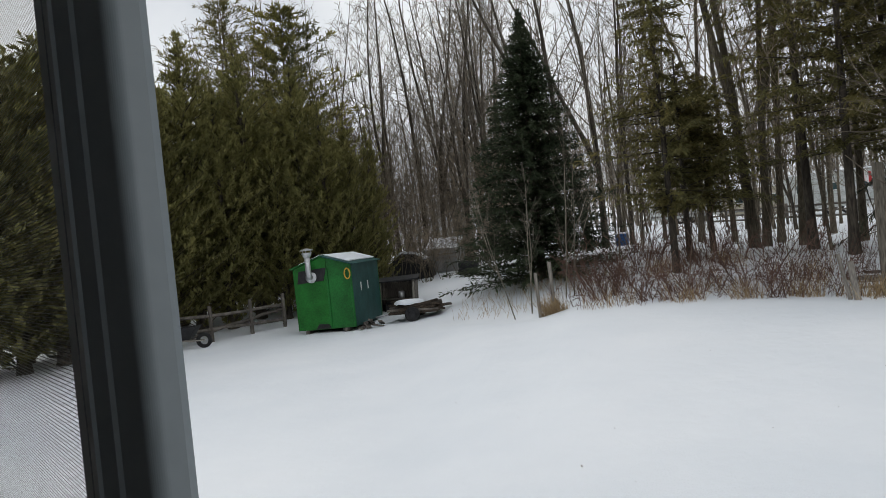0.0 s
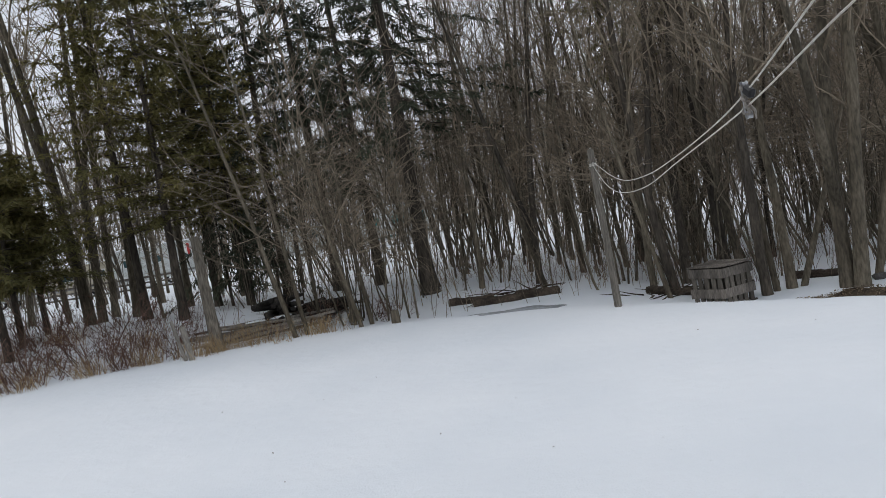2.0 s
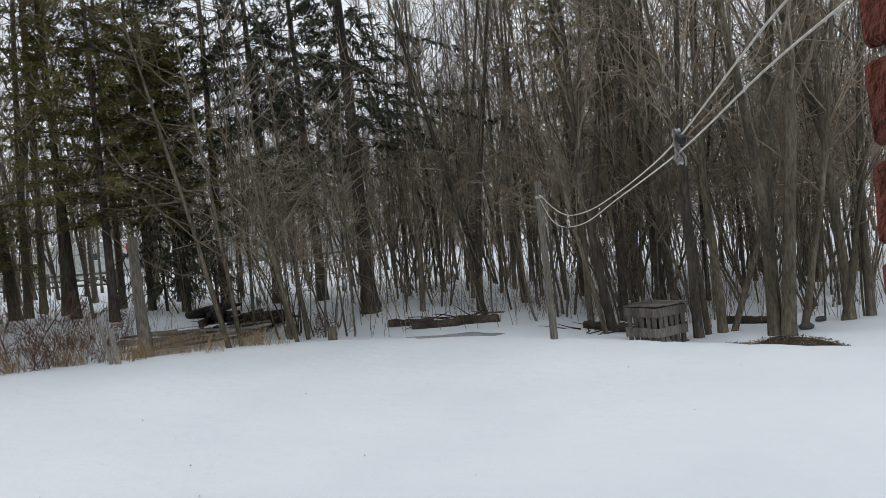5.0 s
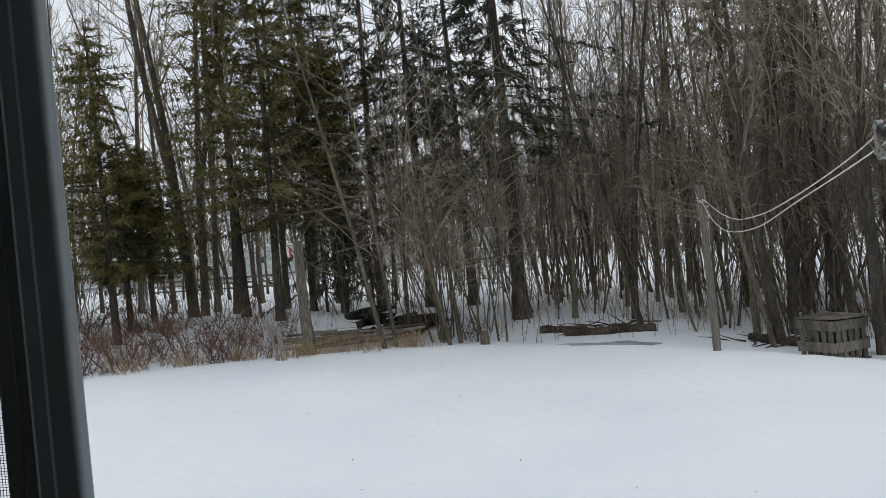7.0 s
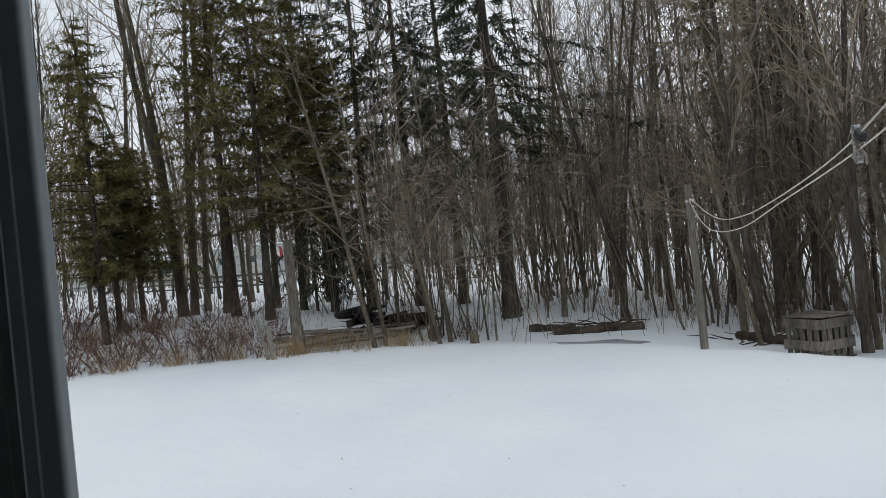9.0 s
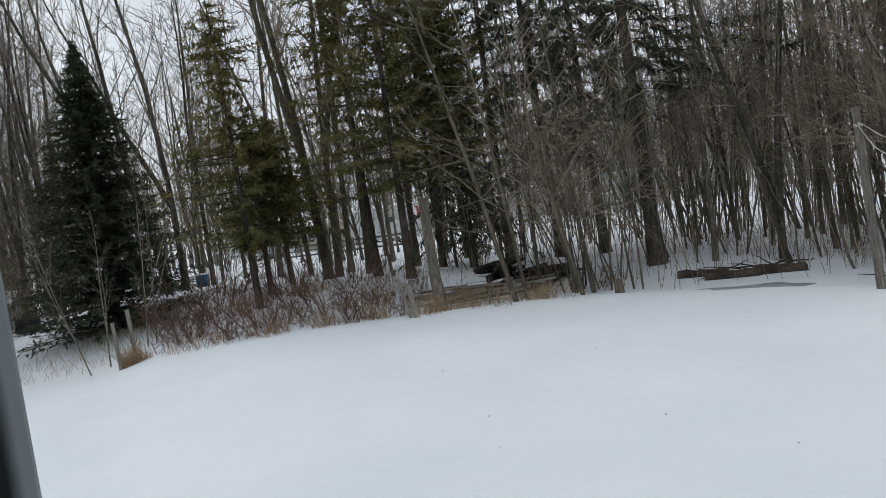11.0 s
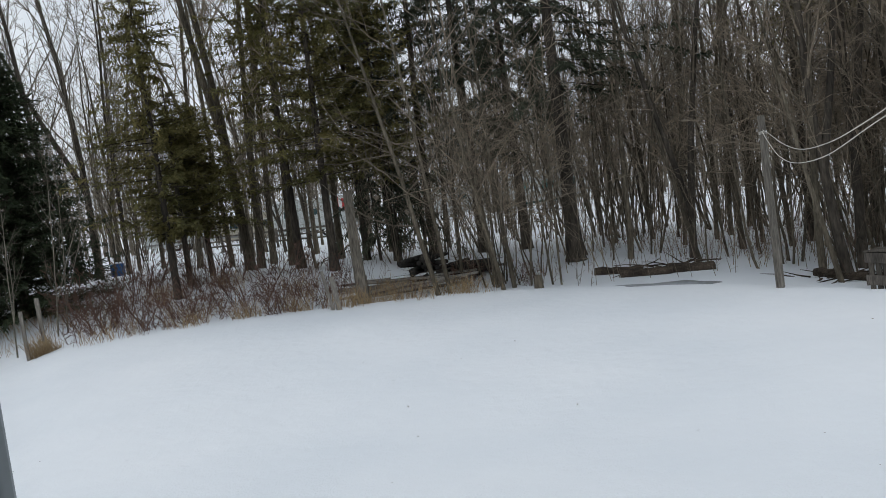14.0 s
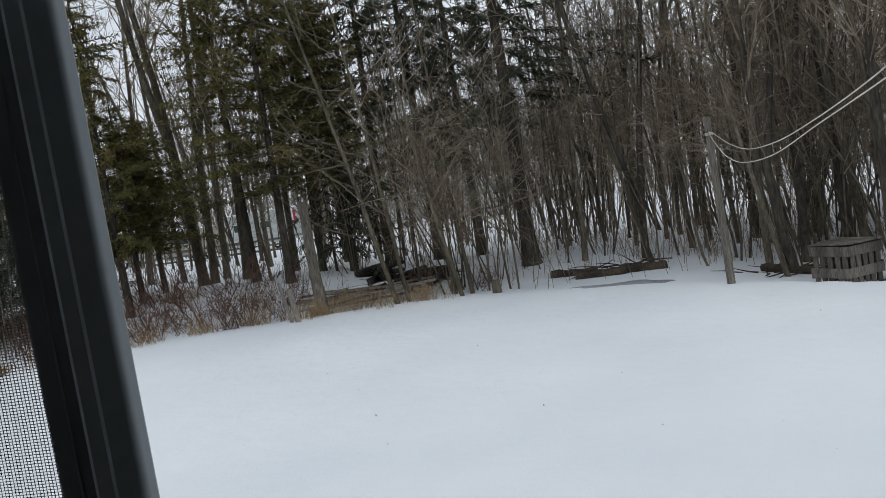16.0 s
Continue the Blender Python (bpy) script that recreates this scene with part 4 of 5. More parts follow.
ROPE_GREY = material("greyed_rope", (0.2, 0.185, 0.165), (0.34, 0.315, 0.28), 30, 0.9, 0.4, 260)
sp = thing("line_spreader", Matrix.Translation(on_line(8.69, 2.405)) @ Matrix.Rotation(math.atan2(LINE_DIR.y, LINE_DIR.x), 4, "Z") @ Matrix.Diagonal((1.3, 1.3, 1.2, 1)), "grey line spreader bound with knotted rope on the clothesline", "line spreader")
PLASTIC = material("black_plastic", (0.015, 0.015, 0.016), (0.03, 0.03, 0.032), 10, 0.5, 0.1, 60)
random.seed(58)
for k in range(3):
    c0 = Vector((rnd(-0.012, 0.012), rnd(-0.01, 0.01), 0.03 - 0.032 * k))
    ex = Vector((rnd(-0.4, 0.4), 1, rnd(-0.5, 0.5))).normalized()
    u = ex.cross(Vector((0.2, 0, 1))).normalized()
    v = ex.cross(u)
    ra, rb = rnd(0.02, 0.03), rnd(0.014, 0.022)
    g = Geo()
    g.tube([c0 + u * ra * math.cos(a) + v * rb * math.sin(a) + ex * 0.006 * math.sin(2 * a) for a in [6.2832 * i / 16 for i in range(17)]], [0.0052] * 17, 6)
    part("rope_loop", g, ROPE_GREY, sp, "greyed rope loop of the knot")
for k, (tx, tz) in enumerate(((-0.05, 0.045), (0.035, -0.075))):
    g = Geo()
    g.tube([Vector((0, 0, -0.01 * k)), Vector((tx * 0.5, 0.015, tz * 0.6)), Vector((tx, 0.01, tz))], [0.005, 0.005, 0.003], 6, True)
    part("rope_tail", g, ROPE_GREY, sp, "short frayed rope tail")
for zz in (0.05, -0.055):
    g = Geo()
    g.tube([Vector((0.0, -0.009, zz)), Vector((0, -0.006, zz)), Vector((0, 0.0, zz)), Vector((0, 0.006, zz)), Vector((0, 0.009, zz))], [0.014, 0.014, 0.01, 0.014, 0.014], 12, True)
    part("wheel", g, METAL, sp)
g = Geo()
g.box(Matrix.Translation((0, -0.012, 0)), 0.01, 0.003, 0.125, 0.001)
part("side_plate", g, METAL, sp)
g = Geo()
g.box(pose(0.04, 0.0, 0.022, 0, 35, 12), 0.05, 0.024, 0.034, 0.006)
part("latch_block", g, PLASTIC, sp, "black plastic latch block")

pu = thing("line_pulley", Matrix.Translation(on_line(10.5, 2.655)) @ Matrix.Rotation(math.atan2(LINE_DIR.y, LINE_DIR.x), 4, "Z"), "dark metal clothesline pulley on a hook by the brick wall", "pulley")
g = Geo()
g.tube([Vector((0, -0.014, 0)), Vector((0, -0.009, 0)), Vector((0, 0.0, 0)), Vector((0, 0.009, 0)), Vector((0, 0.014, 0))], [0.07, 0.07, 0.058, 0.07, 0.07], 20, True)
part("wheel", g, METAL, pu)
for yy in (-0.02, 0.02):
    g = Geo()
    g.box(Matrix.Translation((0.03, yy, 0)), 0.12, 0.004, 0.04, 0.002)
    part("cheek_plate", g, PLASTIC, pu)
g = Geo()
g.tube([Vector((0.08, 0, 0)), Vector((0.3, 0, 0.0)), Vector((0.72, 0, 0.0)), Vector((1.04, 0, 0.0))], [0.007] * 4, 7, True)
part("hook_rod", g, METAL, pu, "plain steel hook rod")

# ---- stakes and cut trunk ----
def stake(az, r, h, w, d, lean, label, turn=0.0, mat=None):
    e = thing("wooden_stake", Matrix.Translation(place(az, r)) @ pose(0, 0, 0, 0, lean, turn), label, "stake")
    w1 = Geo()
    w1.box(Matrix.Translation((0, 0, h / 2 - 0.15)), w, d, h + 0.3, 0.006)
    part("shaft", w1, mat or WOOD_GREY, e)
    return e


stake(31.4, 14.9, 0.86, 0.06, 0.05, -1, "short weathered grey stake standing in the snow", 20)
stake(30.3, 15.1, 0.98, 0.07, 0.05, -2, "pale weathered stake wrapped in dead grass", -15)
stake(10.4, 14.2, 0.75, 0.06, 0.05, -9, "leaning weathered grey board stake at the snow crest", 10)
stake(9.95, 14.15, 0.62, 0.10, 0.035, -6, "split weathered grey board leaning at the snow crest", 30)

stub = thing("cut_trunk", Matrix.Translation(place(8.1, 15.0)), "topped dead grey tree trunk standing at the crest", "tree trunk")
g = Geo()
g.tube([Vector((0.03, 0, -0.3)), Vector((0.02, 0, 0.15)), Vector((0, 0.01, 0.7)), Vector((-0.01, 0, 1.4)), Vector((0, 0, 2.2))], [0.17, 0.13, 0.105, 0.095, 0.085], 12, True)
part("stem", g, material("dead_trunk_wood", (0.1, 0.088, 0.07), (0.21, 0.185, 0.15), 4, 0.92, 0.8, 40, stretch=(1, 1, 0.15), grain=0.45), stub, "", False)

# ---- compost crate ----
ct = place(-28.55, 13.3)
crate = thing("compost_crate", Matrix.Translation((ct.x, ct.y, -0.12)) @ pose(0, 0, 0, 0, 0, -70), "weathered grey slatted compost crate with boards on top", "crate")
WOOD_DARK = material("weathered_dark_wood", (0.07, 0.062, 0.053), (0.17, 0.15, 0.13), 4, 0.9, 0.5, 60, stretch=(1, 1, 0.15), per_object=0.25, grain=0.45)
WOOD_SLAT = material("greyed_slat_wood", (0.06, 0.053, 0.044), (0.135, 0.12, 0.1), 4, 0.9, 0.5, 60, stretch=(1, 1, 0.15), per_object=0.25, grain=0.4)
S = 0.66
for side in range(4):
    m = pose(0, 0, 0, 0, 0, 90 * side)
    for k in range(5):
        g = Geo()
        g.box(m @ Matrix.Translation((-S / 2 + (k + 0.5) * S / 5 + rnd(-0.01, 0.01), -S / 2, 0.3)), S / 5 - 0.04, 0.018, 0.66, 0.004)
        part("slat", g, WOOD_SLAT, crate)
    for zz in (0.0, 0.28, 0.6):
        g = Geo()
        g.box(m @ pose(0, -S / 2 - 0.02, zz + rnd(-0.012, 0.012), 0, rnd(-1.5, 1.5), 0), S + 0.05, 0.02, 0.15, 0.004)
        part("rail", g, WOOD_DARK, crate)
random.seed(61)
for k in range(5):
    g = Geo()
    g.box(pose(rnd(-0.05, 0.05), -0.28 + 0.14 * k, 0.70 + rnd(0, 0.012), rnd(-2, 2), rnd(-3, 1), rnd(-9, 9)), 0.82, 0.12, 0.022, 0.004)
    part("top_board", g, WOOD_DARK, crate, "loose weathered top board")

# ---- leaf heap ----
LEAVES = material("dead_leaves", (0.035, 0.026, 0.018), (0.1, 0.075, 0.05), 9, 0.95, 1.0, 45)
random.seed(62)
hp = place(-36.6, 11.9)
g = Geo()
ring, steps = 36, 9
ax = Vector((math.cos(radians(-36.6)), math.sin(radians(-36.6)), 0))
ay = Vector((-ax.y, ax.x, 0))
for i in range(steps + 1):
    q = i / steps
    for j in range(ring):
        a = 6.2832 * j / ring
        rr = 1 - q
        n = noise.noise(Vector((math.cos(a) * 1.7, math.sin(a) * 1.7, q * 2)))
        p = hp + ax * math.cos(a) * rr * 1.12 * (1 + 0.25 * n) + ay * math.sin(a) * rr * 0.55 * (1 + 0.25 * n)
        z = ground_z(p.x, p.y) - 0.04 + 0.26 * (1 - rr ** 1.6) * (1 + 0.35 * n) * (1 + 0.35 * math.cos(a) * rr)
        g.v.append(Vector((p.x, p.y, z)))
g.n = len(g.v)
for i in range(steps):
    for j in range(ring):
        g.f.append((i * ring + j, i * ring + (j + 1) % ring, (i + 1) * ring + (j + 1) % ring, (i + 1) * ring + j))
heap = tagged(part("compost_mound", g, LEAVES, None), "low dark heap of raked dead leaves beside the tree trunks", "leaf heap")
g = Geo()
for _ in range(3600):
    a, rr = rnd(0, 6.28), math.sqrt(rnd(0, 1.0))
    n = noise.noise(Vector((math.cos(a) * 1.7, math.sin(a) * 1.7, (1 - rr) * 2)))
    p = hp + ax * math.cos(a) * rr * 1.12 * (1 + 0.25 * n) + ay * math.sin(a) * rr * 0.55 * (1 + 0.25 * n)
    z = ground_z(p.x, p.y) - 0.035 + 0.26 * (1 - rr ** 1.6) * (1 + 0.35 * n) * (1 + 0.35 * math.cos(a) * rr) + rnd(0.0, 0.035)
    spray(g, Vector((p.x, p.y, z)), Vector((rnd(-1, 1), rnd(-1, 1), rnd(-0.3, 0.6))), rnd(0.02, 0.045), 0, 0.35)
part("loose_leaves", g, leafy("leaf_litter", (0.07, 0.052, 0.035), (0.27, 0.21, 0.145), None, 6, 0.6), heap, "curled brown leaves")

STONE = material("dark_stone", (0.05, 0.048, 0.045), (0.12, 0.115, 0.11), 8, 0.85, 0.6, 40)
random.seed(65)
for az, r, w0 in ((-38.3, 13.9, 0.17), (-39.2, 14.6, 0.12)):
    b = bmesh.new()
    bmesh.ops.create_icosphere(b, subdivisions=2, radius=1)
    for v in b.verts:
        k = 1 + 0.35 * noise.noise(v.co * 1.4 + Vector((az, r, 0)))
        v.co = Vector((v.co.x * w0 * k, v.co.y * w0 * 0.7 * k, v.co.z * w0 * 0.45 * k))
    me = bpy.data.meshes.new("stone")
    b.to_mesh(me)
    b.free()
    me.materials.append(STONE)
    o = tagged(new("stone", me), "flat dark stone poking out of the snow", "stone", "stones in the snow")
    o.matrix_world = Matrix.Translation(place(az, r, 0.03)) @ pose(0, 0, 0, 8, -12, az * 3)

# ---- fallen logs and lumber ----
LOGBARK = material("log_bark", (0.028, 0.022, 0.016), (0.085, 0.065, 0.048), 5, 0.95, 1.0, 35, per_object=0.2, grain=0.45)


def log(a, b, r, label):
    pa, pb = place(*a), place(*b)
    mid = (pa + pb) / 2
    e = thing("fallen_log", Matrix.Translation(mid), label, "log", "fallen logs")
    d = pb - pa
    w = Geo()
    w.tube([(pa - mid) + d * (i / 11) + Vector((0, 0, r * 0.6 + rnd(-0.015, 0.015))) for i in range(12)], [r * (1.12 - 0.03 * i) * rnd(0.92, 1.08) for i in range(12)], 10, True)
    part("stem", w, LOGBARK, e)
    return e


random.seed(63)
log((-9.0, 15.9), (-12.4, 15.8), 0.085, "dark fallen log lying in the snow")
log((-10.8, 15.5), (-14.4, 15.4), 0.092, "thick sawn dark log lying in the snow")
log((-14.0, 15.5), (-17.3, 15.5), 0.095, "long dark fallen log lying in the snow")
log((-14.0, 15.9), (-17.2, 16.0), 0.055, "thin fallen branch lying on the logs")
log((-23.5, 15.0), (-27.5, 14.4), 0.08, "thin fallen branch lying in the snow")
log((-33.0, 15.2), (-36.0, 14.8), 0.09, "short fallen log behind the leaf heap")
g = Geo()
g.tube([Vector((0, 0, -0.2)), Vector((0, 0, 0.12)), Vector((0, 0, 0.24))], [0.1, 0.085, 0.08], 10, True)
e = thing("stump", Matrix.Translation(place(-4.9, 14.3)), "small grey sawn stump at the crest", "stump")
part("stem", g, BARK, e)

# long poles and boards slumping to the left of a dark stack
for k in range(15):
    q = rnd(0, 1)
    p = place(6.8 - 3.4 * q, 16.6 + rnd(-0.9, 1.0), 0.03 + 0.24 * q * rnd(0.3, 1.0))
    e = thing("lumber_board", Matrix.Translation(p) @ pose(0, 0, 0, rnd(-4, 4), rnd(-5, 3), rnd(-38, 34)), "long weathered board slumping off a lumber pile", "board", "lumber pile")
    g = Geo()
    g.box(Matrix.Identity(4), rnd(1.6, 3.2), rnd(0.07, 0.13), rnd(0.035, 0.07), 0.008)
    part("plank", g, WOOD_GREY if k % 3 else WOOD_DARK, e)
    if k % 4 == 0:
        g = Geo()
        g.box(Matrix.Translation((0.1, 0, 0.05)), 0.9, 0.09, 0.03, 0.012)
        part("snow_cap", g, SNOW, e, "thin cap of snow")
TAR = material("blackened_wood", (0.012, 0.011, 0.01), (0.045, 0.04, 0.035), 5, 0.9, 0.8, 40, per_object=0.3, grain=0.45)
for az0, az1, r0, rows in ((3.9, 2.2, 17.2, 5), (1.2, -1.2, 17.4, 3)):
    n = 6 if rows > 3 else 9
    for k in range(n * rows):
        lvl = k // n
        p = place(az0 + (az1 - az0) * ((k % n) + 0.5 * (lvl % 2) + rnd(0, 0.3)) / n, r0 + rnd(-0.12, 0.12), 0.06 + 0.1 * lvl)
        e = thing("firewood_log", Matrix.Translation(p) @ pose(0, 0, 0, rnd(-7, 7), rnd(-7, 7), rnd(40, 110)), "blackened split log stacked in the snowy wood", "log", "dark log stack")
        w = Geo()
        ln, rr = rnd(0.35, 0.6), rnd(0.045, 0.068)
        w.tube([Vector((-ln, 0, 0)), Vector((-ln * 0.3, rnd(-0.02, 0.02), rnd(-0.02, 0.02))), Vector((ln * 0.4, rnd(-0.02, 0.02), 0)), Vector((ln, 0, 0))], [rr, rr * rnd(0.9, 1.1), rr * rnd(0.9, 1.05), rr * 0.95], 7, True)
        part("stem", w, TAR, e)

# ---- glossy grey patch under the crest ----
PATCH_GREY = material("wet_grey_ice", (0.32, 0.34, 0.36), (0.55, 0.58, 0.61), 2.5, 0.25, 0.15, 14, spec=0.5)
g = Geo()
pc = place(-13.6, 13.95)
ringn = 40
px, py = Vector((math.cos(radians(-13.6)), math.sin(radians(-13.6)), 0)), Vector((-math.sin(radians(-13.6)), math.cos(radians(-13.6)), 0))
for q in (0.0, 0.34, 0.67, 1.0):
    for j in range(ringn):
        a = 6.2832 * j / ringn
        k = q * (1 + 0.28 * noise.noise(Vector((math.cos(a) * 1.6, math.sin(a) * 1.6, 4))))
        p = pc + px * (1.05 * k * math.cos(a)) + py * (0.75 * k * math.sin(a))
        g.v.append(Vector((p.x, p.y, ground_z(p.x, p.y) + 0.03 - 0.05 * q ** 3)))
g.n = len(g.v)
for i in range(3):
    for j in range(ringn):
        g.f.append((i * ringn + j, i * ringn + (j + 1) % ringn, (i + 1) * ringn + (j + 1) % ringn, (i + 1) * ringn + j))
structure("water", g, PATCH_GREY, "glossy grey patch on the snow below the logs", True)


# ---- brush pile behind the logs ----
def brush_pile(az, r, count, spread, label):
    c = place(az, r)
    e = thing("brush_pile", Matrix.Translation(c), label, "brush pile")
    for _ in range(count):
        w = Geo()
        p = Vector((rnd(-spread, spread), rnd(-0.3, 0.3), rnd(0.02, 0.1)))
        d = Vector((rnd(-1, 1), rnd(-0.5, 0.5), rnd(-0.06, 0.09)))
        w.tube(bent(p, d, rnd(0.35, 0.9), 3, 0.15), [0.016, 0.013, 0.009, 0.004], 4)
        part("stick", w, LOGBARK, e)


random.seed(64)
brush_pile(-14.2, 15.9, 20, 0.7, "tangle of dead sticks piled behind the logs")
brush_pile(1.2, 17.6, 60, 0.8, "tangle of dead sticks beside the lumber pile")
brush_pile(-25.0, 14.6, 24, 0.6, "tangle of dead sticks among the trunks")

# ---- green hut ----
HUT = pose(-14.97, 14.72, 0.13, 0, 0, 28.3)
hut = thing("hut", HUT, "small green plywood ice-fishing hut with a stovepipe and snowy roof", "hut")
W, D, H, R = 1.5, 2.6, 1.68, 0.25
GREEN_WORN = material("green_painted_ply_front", (0.004, 0.09, 0.008), (0.009, 0.15, 0.018), 2.2, 0.6, 0.2, 25)
BLACK = material("tarred_sheet", (0.012, 0.012, 0.013), (0.03, 0.03, 0.032), 6, 0.7, 0.3, 40)
WHITE = material("white_paint", (0.62, 0.62, 0.6), (0.75, 0.75, 0.73), 5, 0.6, 0.1, 50)
gable = [(-W / 2, 0.12), (W / 2, 0.12), (W / 2, H), (0.0, H + R), (-W / 2, H)]
g = Geo()
g.slab([(-W / 2, 0.12), (0.12, 0.12), (0.12, H + R * 0.84), (0.0, H + R), (-W / 2, H)], Matrix.Translation((0, -D / 2, 0)), 0.05)
part("front_panel", g, GREEN_WORN, hut, "bright green painted front panel")
g = Geo()
g.slab([(0.125, 0.12), (W / 2, 0.12), (W / 2, H), (0.125, H + R * 0.835)], Matrix.Translation((0, -D / 2 + 0.012, 0)), 0.05)
part("front_panel", g, GREEN, hut, "dark green painted front panel")
g = Geo()
g.slab(gable, Matrix.Translation((0, D / 2, 0)), 0.05)
part("back_panel", g, GREEN, hut)
for sx, mat, nm in ((-1, GREEN, "side_panel"), (1, TEAL, "side_panel")):
    g = Geo()
    g.box(Matrix.Translation((sx * (W / 2 - 0.02), 0, 0.12 + (H - 0.12) / 2)), 0.04, D - 0.06, H - 0.12, 0.004)
    part(nm, g, mat, hut, "teal painted side panel" if sx > 0 else "")
for sx in (-1, 1):
    a = math.degrees(math.atan2(R, W / 2))
    ln = math.hypot(W / 2, R) + 0.1
    m = Matrix.Translation((sx * (W / 4 + 0.03), 0, H + R / 2 + 0.02)) @ pose(0, 0, 0, 0, sx * a, 0)
    g = Geo()
    g.box(m, ln, D + 0.16, 0.03, 0.005)
    part("roof_sheet", g, TEAL if sx > 0 else GREEN, hut, "painted roof sheet")
    g = Geo()
    g.box(m @ Matrix.Translation((-0.06 * sx, 0.1, 0.032)), ln - 0.24, D - 0.1, 0.035, 0.014)
    part("roof_snow", g, SNOW, hut, "thin sheet of snow on the roof")
g = Geo()
g.box(Matrix.Translation((W / 2 - 0.012, -D / 2 - 0.012, 0.12 + (H - 0.12) / 2)), 0.05, 0.06, H - 0.12, 0.006)
part("corner_trim", g, GREEN, hut)
g = Geo()
g.box(Matrix.Translation((0.125, -D / 2 - 0.034, 0.9)), 0.05, 0.02, 1.5, 0.004)
part("batten", g, GREEN, hut)
g = Geo()
g.slab([(-0.66, 1.3), (0.03, 1.34), (0.13, 1.66), (-0.6, 1.62)], Matrix.Translation((0, -D / 2 - 0.036, 0)), 0.02)
part("flashing_sheet", g, BLACK, hut, "black heat-shield sheet behind the stovepipe")
g = Geo()
g.tube([Vector((-0.28, -D / 2 - 0.04, 1.44)), Vector((-0.28, -D / 2 - 0.16, 1.46)), Vector((-0.28, -D / 2 - 0.20, 1.52)), Vector((-0.28, -D / 2 - 0.20, 1.98))], [0.075, 0.075, 0.072, 0.072], 14, True)
ZINC = material("bright_galvanised", (0.45, 0.46, 0.47), (0.62, 0.63, 0.64), 9, 0.35, 0.1, 60, metal=0.7)
pipe = part("stovepipe", g, ZINC, hut, "galvanised stovepipe elbow", True)
g = Geo()
g.tube([Vector((-0.28, -D / 2 - 0.035, 1.45)), Vector((-0.28, -D / 2 - 0.06, 1.45)), Vector((-0.28, -D / 2 - 0.1, 1.46))], [0.15, 0.14, 0.075], 18, True)
part("collar", g, ZINC, pipe)
g = Geo()
g.tube([Vector((-0.28, -D / 2 - 0.20, 1.95)), Vector((-0.28, -D / 2 - 0.20, 2.0)), Vector((-0.28, -D / 2 - 0.20, 2.07))], [0.075, 0.11, 0.13], 16, True)
part("cowl", g, ZINC, pipe)
g = Geo()
g.tube([Vector((-0.28, -D / 2 - 0.20, 2.12)), Vector((-0.28, -D / 2 - 0.20, 2.14)), Vector((-0.28, -D / 2 - 0.20, 2.18))], [0.16, 0.16, 0.03], 18, True)
part("rain_cap", g, ZINC, pipe)
for a in (0, 2.09, 4.19):
    g = Geo()
    g.tube([Vector((-0.28 + 0.1 * math.cos(a), -D / 2 - 0.2 + 0.1 * math.sin(a), 2.05)), Vector((-0.28 + 0.12 * math.cos(a), -D / 2 - 0.2 + 0.12 * math.sin(a), 2.13))], [0.01, 0.01], 5, True)
    part("cap_strut", g, ZINC, pipe)
for yy in (-0.55, 0.1):
    g = Geo()
    g.box(Matrix.Translation((W / 2 + 0.006, yy, 1.08)), 0.016, 0.05, 0.22, 0.003)
    part("door_hasp", g, WHITE, hut, "white painted hinge plate")
g = Geo()
pts = [Vector((0.66 + 0.07 * math.cos(a), -D / 2 - 0.05, 1.46 + 0.13 * math.sin(a))) for a in [6.2832 * i / 18 for i in range(19)]]
g.tube(pts, [0.018] * 19, 6)
part("rope_ring", g, material("yellow_rope", (0.45, 0.27, 0.04), (0.6, 0.38, 0.07), 20, 0.8, 0.2, 90), hut, "yellow rope ring hung on the wall")
for sx in (-0.5, 0.5):
    g = Geo()
    g.box(Matrix.Translation((sx, 0, 0.05)), 0.09, D + 0.2, 0.14, 0.01)
    part("runner", g, WOOD_DARK, hut, "wooden sled runner")
# shade inside the opening, laid over the panel as a black sheet
g = Geo()
g.slab([(-0.28, 0.13), (0.12, 0.13), (0.06, 0.24), (-0.2, 0.26)], Matrix.Translation((0, -D / 2 - 0.03, 0)), 0.02)
part("vent_gap", g, BLACK, hut, "black sheet for the shaded opening at the foot of the panel")

# loose boards and stones at the hut's corner
random.seed(71)
for k in range(5):
    p = place(44.6 - 0.35 * k, 19.4 + 0.1 * k, 0.05 + 0.05 * (k % 3))
    e = thing("board_offcut", Matrix.Translation(p) @ pose(0, 0, 0, rnd(-15, 15), rnd(-35, 20), rnd(-60, 60)), "dark board offcut leaning by the hut", "board", "offcuts by the hut")
    g = Geo()
    g.box(Matrix.Identity(4), rnd(0.3, 0.5), 0.12, 0.035, 0.005)
    part("plank", g, WOOD_DARK, e)

